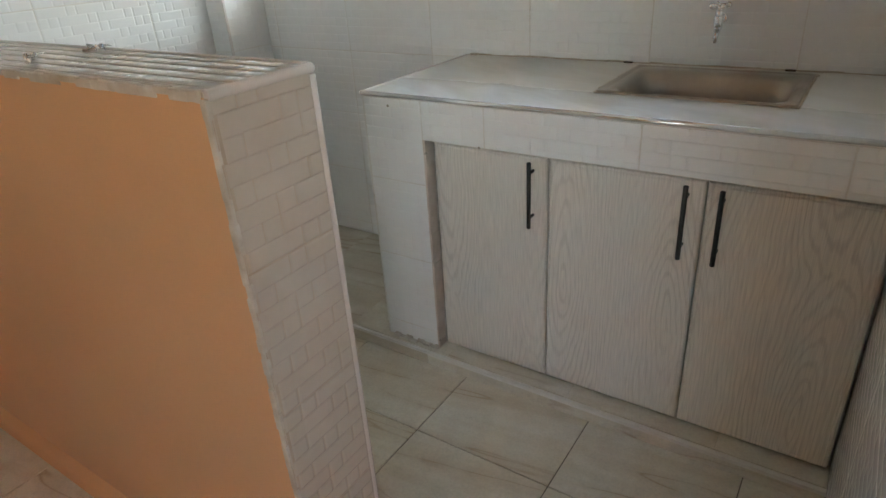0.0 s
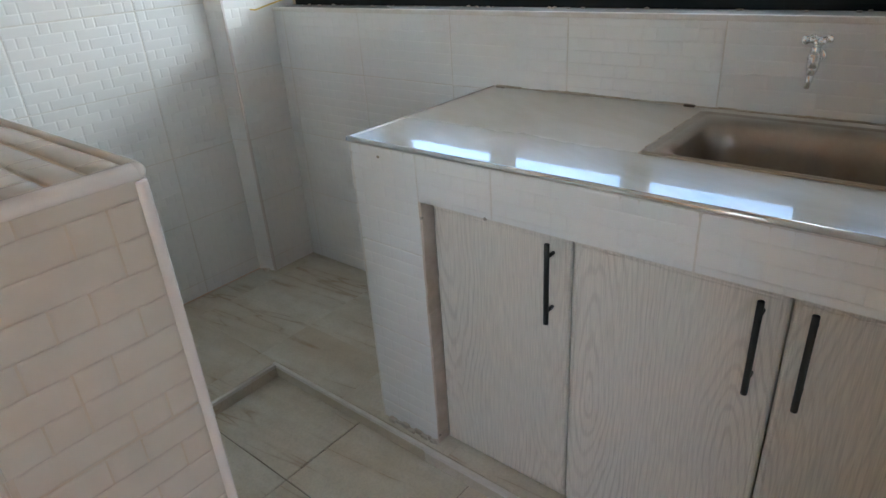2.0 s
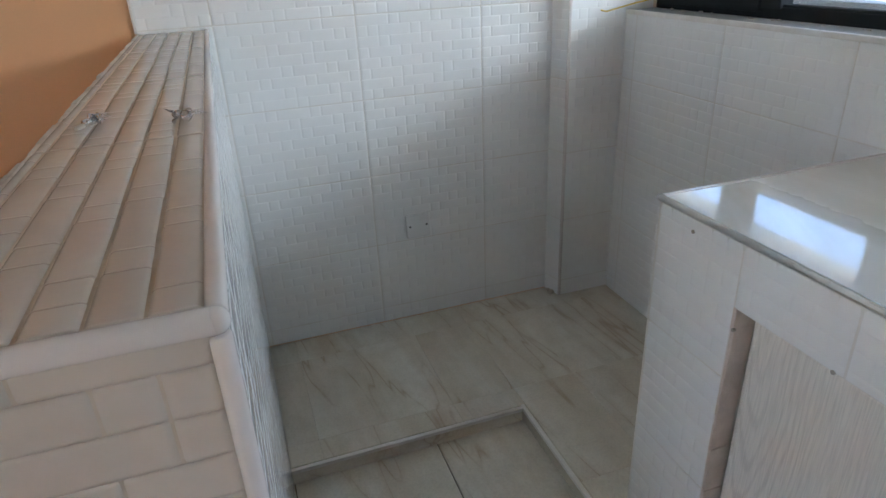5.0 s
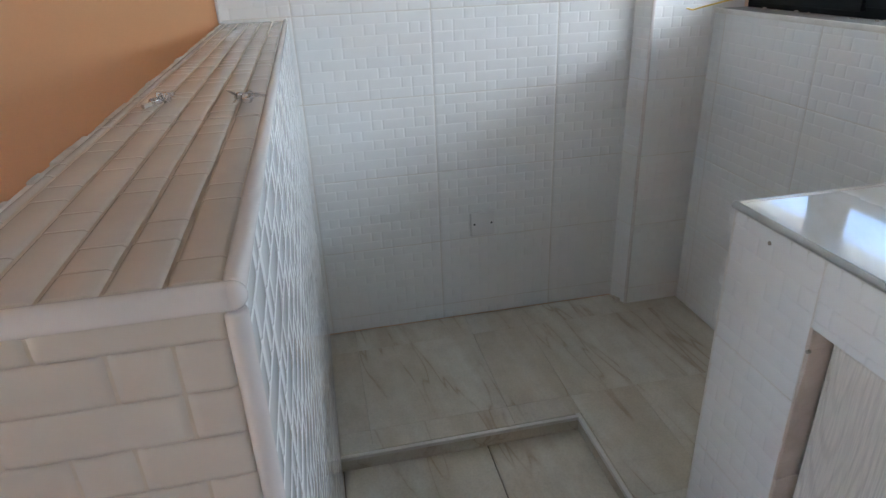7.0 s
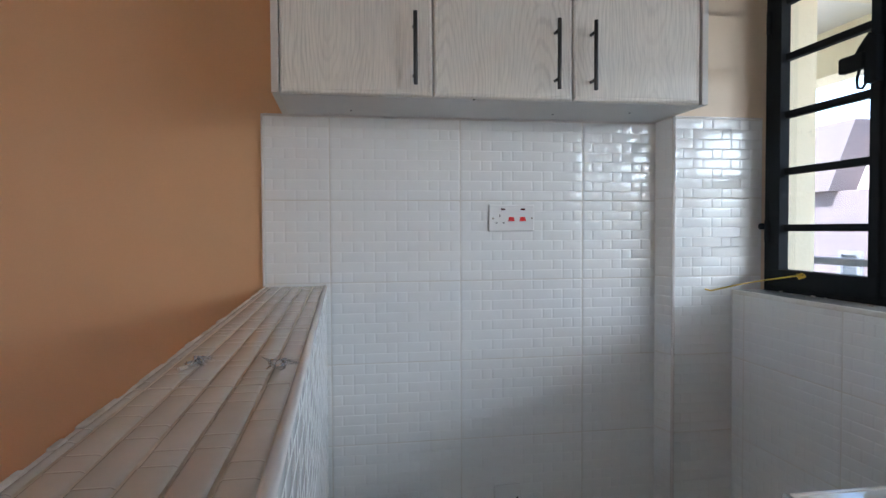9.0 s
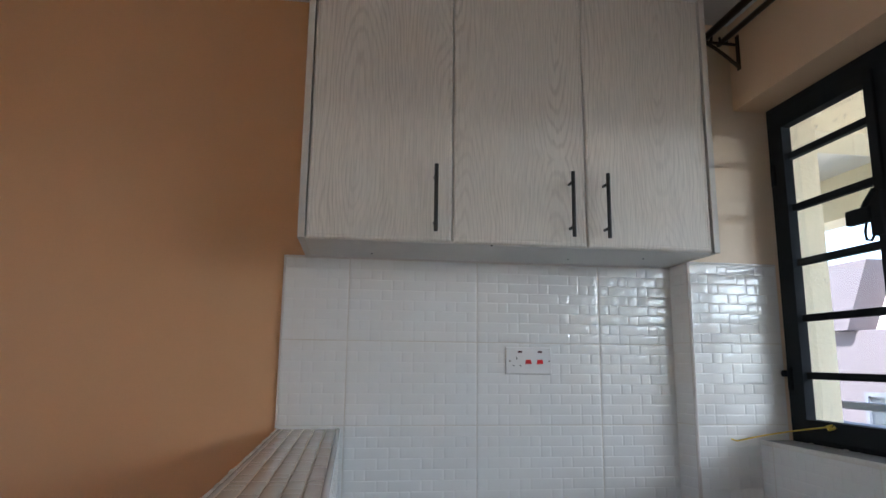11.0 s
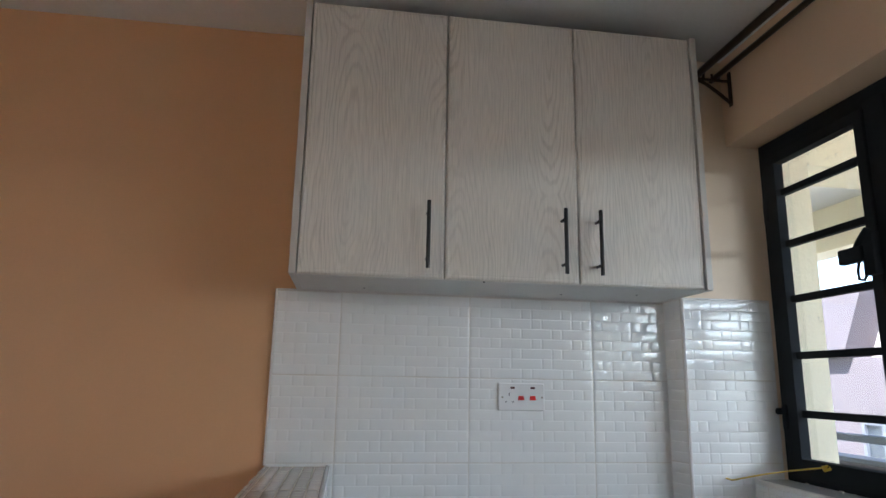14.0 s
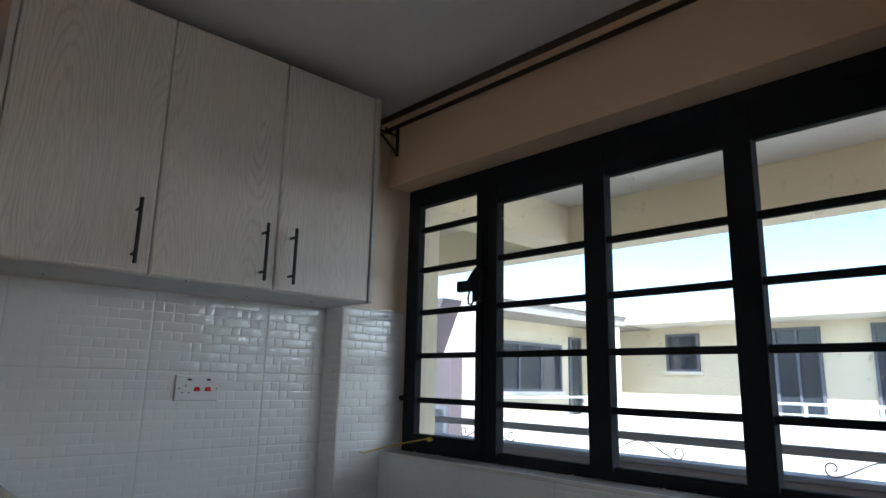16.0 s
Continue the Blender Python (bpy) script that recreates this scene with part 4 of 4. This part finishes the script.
# ---- small things ----
def fixing(x, y, turn, seed):
    """A loose screw fixing lying in a scrap of clear film."""
    f = thing("screw_fixing", (x, y, HW_Z), "small bright screw fixing in crumpled clear film on the half wall", "screw", "fixings on the half wall")
    f.matrix_basis = Matrix.Translation((x, y, HW_Z)) @ Matrix.Rotation(turn, 4, "Z")
    bm = rod((-0.012, 0, 0.006), (0.010, 0, 0.006), 0.0042, sides=10)
    rod((0.010, 0, 0.006), (0.014, 0, 0.007), 0.0065, bm, 12)
    for side in (-0.006, 0.006):
        rod((0.006, side, 0.004), (0.009, side, 0.0130), 0.0034, bm, 12, bevel=0.0008)
    part("screw", bm, ZINC, f, "bright zinc screw", True)
    part("plug", rod((-0.024, 0.002, 0.0032), (-0.010, 0.001, 0.0036), 0.0030, sides=8, r2=0.0026), SILICONE, f, "brown plug")
    r = random.Random(seed)
    bm = bmesh.new()
    for k in range(5):
        a, l = r.uniform(0, math.tau), r.uniform(0.014, 0.034)
        w = r.uniform(0.003, 0.006)
        tip = Vector((l * math.cos(a), l * math.sin(a), r.uniform(0.002, 0.018)))
        side = Vector((-math.sin(a), math.cos(a), 0.4)) * w
        mid = tip * 0.5 + Vector((0, 0, r.uniform(0.003, 0.008)))
        p = [bm.verts.new(v) for v in (Vector((0, 0, 0.004)) - side * 0.4, Vector((0, 0, 0.004)) + side * 0.4, mid + side, tip + side * 0.2, mid - side)]
        bm.faces.new((p[0], p[1], p[2], p[4])), bm.faces.new((p[4], p[2], p[3]))
    bmesh.ops.solidify(bm, geom=bm.faces[:], thickness=0.0004)
    part("film", bm, FILM, f, "scrap of clear plastic film")


fixing(1.142, -1.322, 0.5, 1)
fixing(1.120, -1.421, 2.6, 2)

strap = thing("yellow_strap", (0.262, 0.088, SILL + 0.055), "thin yellow plastic strap lying from the window frame to the pilaster", "strap")
ORI = Vector((0.262, 0.088, SILL + 0.055))
course = [Vector(p) - ORI for p in ((0.268, 0.092, 1.119), (0.245, 0.070, 1.113), (0.205, 0.030, 1.102), (0.160, -0.020, 1.087), (0.120, -0.062, 1.071), (0.100, -0.086, 1.062), (0.087, -0.098, 1.066))]
part("band", tube(course, 0.0050, 8, flat=0.45), YELLOW, strap)
part("knot", tube([(0.0, 0.002, 0.002), (0.016, 0.010, 0.010), (0.026, 0.006, 0.003), (0.012, -0.002, -0.003), (-0.004, 0.006, 0.004)], 0.0045, 8), YELLOW, strap)

chip = thing("tile_spacer", (1.112, -0.014, CT_Z), "small brown chip lying on the worktop by the wall", "chip")
part("sliver", box((-0.014, -0.003, -0.001), (0.016, 0.003, 0.004), 0.0008), SILICONE, chip)


# ---- outside: walkway, parapet and the wings round the yard ----
ground = structure("ground", box((-400, -400, -3.4), (400, 400, -3.2)), GROUND, "pale paved yard below", "ground")
walkway = structure("walkway", box((-6.0, 0.29, -0.25), (7.0, 1.93, -0.05)), CONCRETE, "concrete access walkway outside the window", "walkway")
soffit = structure("walkway_soffit", box((-6.0, 0.29, 2.455), (7.0, 1.93, 2.62)), SLAB_WHITE, "white underside of the slab over the walkway", "soffit")
bm = box((-6.0, 1.69, 2.18), (7.0, 1.89, 2.454))
walk_beam = structure("walkway_beam", bm, CREAM, "cream rendered edge beam over the walkway", "beam")
cross_beam = structure("cross_beam", box((-0.44, 0.303, 2.21), (-0.20, 1.689, 2.453)), CREAM, "cream rendered cross beam over the walkway", "beam")
facade = structure("own_facade", box((-6.0, 0.292, -3.2), (PIL_X - 0.006, 0.302, 2.44)), CREAM, "cream rendered facade beside the window", "facade")
parapet = structure("parapet", box((-6.0, 1.80, -0.4), (7.0, 1.92, 0.905), 0.01), SHADED_MAUVE, "low mauve parapet along the walkway", "parapet")
part("coping", box((-6.0, 1.785, 0.906), (7.0, 1.935, 0.935), 0.006), RAIL_GREY, parapet, "grey coping")


def scroll(x, turn):
    """One wrought arm that falls from the handrail, sweeps outwards and curls up into a spiral."""
    pts = []
    for k in range(9):
        u = k / 8
        pts.append((x + turn * (0.012 + 0.215 * u), 1.022 - 0.084 * u * u * (3 - 2 * u)))
    for k in range(1, 19):
        a, r = -math.pi / 2 + math.tau * 0.95 * k / 18, 0.037 - 0.023 * k / 18
        pts.append((x + turn * (0.227 + r * math.cos(a)), 0.975 + r * math.sin(a)))
    return tube([(px, 1.86, pz) for px, pz in pts], 0.0042, 6)


railing = thing("walkway_railing", (0, 0, 0), "grey steel handrail with wrought scrolls on the parapet", "railing")
part("handrail", box((-5.9, 1.835, 1.022), (6.9, 1.885, 1.068), 0.006), RAIL_GREY, railing, "flat grey handrail")
for k in range(13):
    part("post", box((-5.54 + 0.9 * k, 1.848, 0.935), (-5.515 + 0.9 * k, 1.872, 1.023), 0.002), RAIL_GREY, railing)
for k in range(9):
    for turn in (-1, 1):
        part("scroll", scroll(-4.69 + 1.21 * k, turn), RAIL_GREY, railing)


def far_window(owner, axis, at, a0, a1, z0, z1, bars=1, deep=0.10):
    """A framed window or door let into a far wall. axis 'y': wall across y at `at`, facing -y; 'x': across x, facing +x."""
    def pos(a, d, z):
        return (a, at - d, z) if axis == "y" else (at + d, a, z)

    def slab(a, b, d0, d1, zz0, zz1, bm=None):
        p, q = pos(a, d0, zz0), pos(b, d1, zz1)
        return box([min(s, t) for s, t in zip(p, q)], [max(s, t) for s, t in zip(p, q)], bm=bm)

    f = 0.05
    bm = slab(a0, a0 + f, 0.0, 0.05, z0, z1)
    slab(a1 - f, a1, 0.0, 0.05, z0, z1, bm), slab(a0 + f, a1 - f, 0.0, 0.05, z1 - f, z1, bm), slab(a0 + f, a1 - f, 0.0, 0.05, z0, z0 + f, bm)
    for k in range(1, bars + 1):
        m = a0 + (a1 - a0) * k / (bars + 1)
        slab(m - 0.02, m + 0.02, 0.002, 0.045, z0 + f, z1 - f, bm)
    w = part("window", bm, RAIL_GREY, owner, "dark framed window")
    part("pane", slab(a0 + f * 0.5, a1 - f * 0.5, 0.004, 0.014, z0 + f * 0.5, z1 - f * 0.5), DARK_GLASS, w)
    part("sill", slab(a0 - 0.05, a1 + 0.05, 0.0, 0.09, z0 - 0.06, z0), SLAB_WHITE, w)


# wing across the yard
north = thing("apartment_block", (0, 0, 0), "two-storey cream apartment block across the yard in full sun", "apartment block")
NY = 10.6
part("wall", box((-5.6, NY, -3.2), (14, NY + 6, 2.50)), CREAM, north, "sunlit cream render")
part("eaves", box((-6.2, NY - 1.0, 2.50), (14, NY + 6.5, 2.62), 0.01), SLAB_WHITE, north, "white eaves")
part("roof", box((-6.1, NY - 0.9, 2.62), (14, NY + 6.4, 2.70), 0.02), ROOF, north)
part("gallery", box((-5.4, NY - 1.3, -0.3), (14, NY, -0.05)), CONCRETE, north)
part("parapet", box((-5.4, NY - 1.3, -0.5), (14, NY - 1.18, 0.80), 0.01), SLAB_WHITE, north, "white sunlit parapet")
bm = box((-5.4, NY - 1.26, 1.085), (14, NY - 1.22, 1.125))
box((-5.4, NY - 1.255, 0.93), (14, NY - 1.225, 0.955), bm=bm)
rail = part("handrail", bm, RAIL_PALE, north, "pale green handrail")
for k in range(20):
    part("post", box((-5.3 + k, NY - 1.26, 0.80), (-5.26 + k, NY - 1.22, 1.09)), RAIL_PALE, rail)
far_window(north, "y", NY, -4.15, -3.46, 1.62, 2.36, 0)
far_window(north, "y", NY, -2.09, -1.32, -0.05, 2.40, 1)
far_window(north, "y", NY, -0.57, 0.35, -0.05, 2.42, 0)
far_window(north, "y", NY, 2.2, 3.3, 0.9, 2.2, 2)

# wing along the yard's west side
west = thing("apartment_wing", (0, 0, 0), "cream and mauve side wing of the apartment block with a gallery", "apartment block")
WX = -5.4
part("wall", box((WX - 5, 5.2, -3.2), (WX, NY + 5, 2.50)), CREAM, west, "cream render in shade")
part("eaves", box((WX - 5.2, 5.96, 2.46), (WX + 0.9, NY + 5, 2.64), 0.01), CONCRETE, west, "taupe eaves band")
part("roof", box((WX - 5.2, 5.96, 2.642), (WX + 0.95, NY + 5, 2.72), 0.01), ROOF, west)
# sunlit and shaded parts of one pier, told apart by painted colour
part("pier", box((WX - 0.9, 5.38, -3.2), (-4.70, 5.95, 2.45), 0.01), SUNLIT_ROSE, west)
part("pier", box((WX - 0.9, 5.25, -3.2), (-4.14, 5.379, 2.45), 0.01), SUNLIT_ROSE, west, "broad pier, its colour paled to look sunlit")
part("pier", box((WX - 0.9, 5.0, -3.2), (-4.69, 5.249, 1.72), 0.01), SHADED_MAUVE, west, "mauve pier, its colour darkened as in shade")
# Added wedge gives shape to the eave's dark slanting shade.
bm = bmesh.new()
rims = [[bm.verts.new((x, y, z)) for x, z in ((WX - 0.9, 1.722), (-5.13, 1.722), (-4.72, 2.56), (WX - 0.9, 2.56))] for y in (4.85, 5.249)]
for k in range(4):
    bm.faces.new((rims[0][k], rims[0][(k + 1) % 4], rims[1][(k + 1) % 4], rims[1][k]))
bm.faces.new(rims[0][::-1]), bm.faces.new(rims[1])
part("corbel", bm, SHADED_MAUVE, west, "sloping dark wedge for the shaded eave")
part("pier", box((WX + 0.55, 9.2, -3.2), (WX + 0.85, 9.5, 2.46), 0.01), SLAB_WHITE, west, "white pier")
part("gallery", box((WX, 5.95, -0.3), (WX + 0.9, NY - 1.3, -0.05)), CONCRETE, west)
part("parapet", box((WX + 0.78, 5.95, -0.5), (WX + 0.9, NY - 1.3, 0.80), 0.01), SLAB_WHITE, west, "white parapet")
part("handrail", box((WX + 0.82, 5.95, 1.085), (WX + 0.86, NY - 1.3, 1.125)), RAIL_PALE, west, "pale green handrail")
far_window(west, "x", WX, 6.75, 8.68, 1.18, 2.07, 2)
far_window(west, "x", WX, 8.95, 9.35, 0.0, 2.25, 0)
far_window(west, "y", 5.0, -5.08, -4.73, 0.1, 0.97, 0)

# ---- tiles of walls and floors ----
lay_tiles(wall_west, (0.0, -1.469, STEP_Z), (0, 1, 0), (0, 0, 1), (1.469 + PIL_Y, 1.602 - STEP_Z), (-1.275 + 1.469, 1.600 - 1.75 - STEP_Z))
part("tile_edge", box((-B - 0.002, -1.4745, HW_Z), (0.0005, -1.4685, 1.606), 0.0015), PLASTIC, wall_west, "white plastic tile edge strip")
part("tile_edge", box((-B - 0.002, -1.4685, 1.602), (0.0008, PIL_Y, 1.6065), 0.0012), PLASTIC, wall_west, "white plastic tile edge strip")
lay_tiles(pilaster, (PIL_X, PIL_Y, STEP_Z), (0, 1, 0), (0, 0, 1), (-PIL_Y + 0.104, 1.610 - STEP_Z), (0.0, 1.607 - 1.75 - STEP_Z), variant=1)
lay_tiles(pilaster, (0.0, PIL_Y - 0.020, STEP_Z), Vector((PIL_X, 0.020, 0)).normalized(), (0, 0, 1), (PIL_X + 0.001, 1.610 - STEP_Z), (-0.32, 1.607 - 1.75 - STEP_Z))
part("corner_trim", rod((PIL_X - 0.006, PIL_Y + 0.006, STEP_Z), (PIL_X - 0.006, PIL_Y + 0.006, 1.612), 0.0066, sides=18), PLASTIC, pilaster, "rounded white plastic corner trim", True)
bm = bmesh.new()
r = random.Random(31)
for k in range(16):
    a, d, h = r.uniform(0, math.tau), r.uniform(0.0, 0.022), r.uniform(0.004, 0.011)
    px, py = 0.045 + d * math.cos(a), PIL_Y - 0.022 + 0.5 * d * math.sin(a)
    box((px, py, STEP_Z - 0.001), (px + 1.6 * h, py + 1.3 * h, STEP_Z + h), 0.3 * h, bm, 1)
tagged(part("cement_dab", bm, ROUGH_GROUT, pilaster, "dab of rough cement at the foot"), kind="stuff")
part("tile_edge", box((PIL_X - B - 0.001, PIL_Y + 0.004, 1.610), (PIL_X + 0.001, 0.104, 1.614), 0.001), PLASTIC, pilaster, "white plastic tile edge strip")
lay_tiles(wall_north, (PIL_X, 0.0, STEP_Z), (1, 0, 0), (0, 0, 1), (NOOK_X - PIL_X, SILL - 0.010 - STEP_Z), (0.140 - PIL_X, 0.845 - 1.0 - STEP_Z), w=0.392)
lay_tiles(wall_nook, (NOOK_X, 0.0, 0.001), (0, -1, 0), (0, 0, 1), (1.48, 1.60), (0.1, -0.15), deep=0.35)
lay_tiles(half_wall, (HW_X - 0.008, HW_N, 0.0), (-1, 0, 0), (0, 0, 1), (HW_X - 0.010, HW_Z - 0.008), (0.1, -0.155), deep=1.15)
# End and top take the beige glaze that holds the room's warm light.
lay_tiles(half_wall, (HW_X, HW_S + 0.001, 0.0), (0, 1, 0), (0, 0, 1), (HW_N - HW_S - 0.008, HW_Z - 0.009), (-0.06, -0.155), variant=1, deep=1.15, glaze=WARM_LIT_DUSTY_TILE)
lay_tiles(half_wall, (0.002, HW_S + 0.001, HW_Z), (1, 0, 0), (0, 1, 0), (HW_X - 0.010, HW_N - HW_S - 0.009), (1.2147 - 3 * 0.4, 0.171 - 0.250), deep=1.45, glaze=WARM_LIT_DUSTY_TILE)
lay_floor(floor, 0.0, ROOM_X, ROOM_Y, STEP_Y - 0.01, 0.0, (1.007, -0.885))
lay_floor(raised_floor, 0.002, STEP_X - 0.002, HW_N + 0.002, STEP_Y, STEP_Z, (0.13, -0.80), g=0.0002, ease=0.0004)
lay_floor(raised_floor, 0.002, NOOK_X - 0.002, STEP_Y, -0.001, STEP_Z, (0.13, -0.40), g=0.0002, ease=0.0004)

lay_floor(floor, NOOK_X + 0.162, ROOM_X, STEP_Y - 0.01, -0.001, 0.0, (1.007, -0.885))
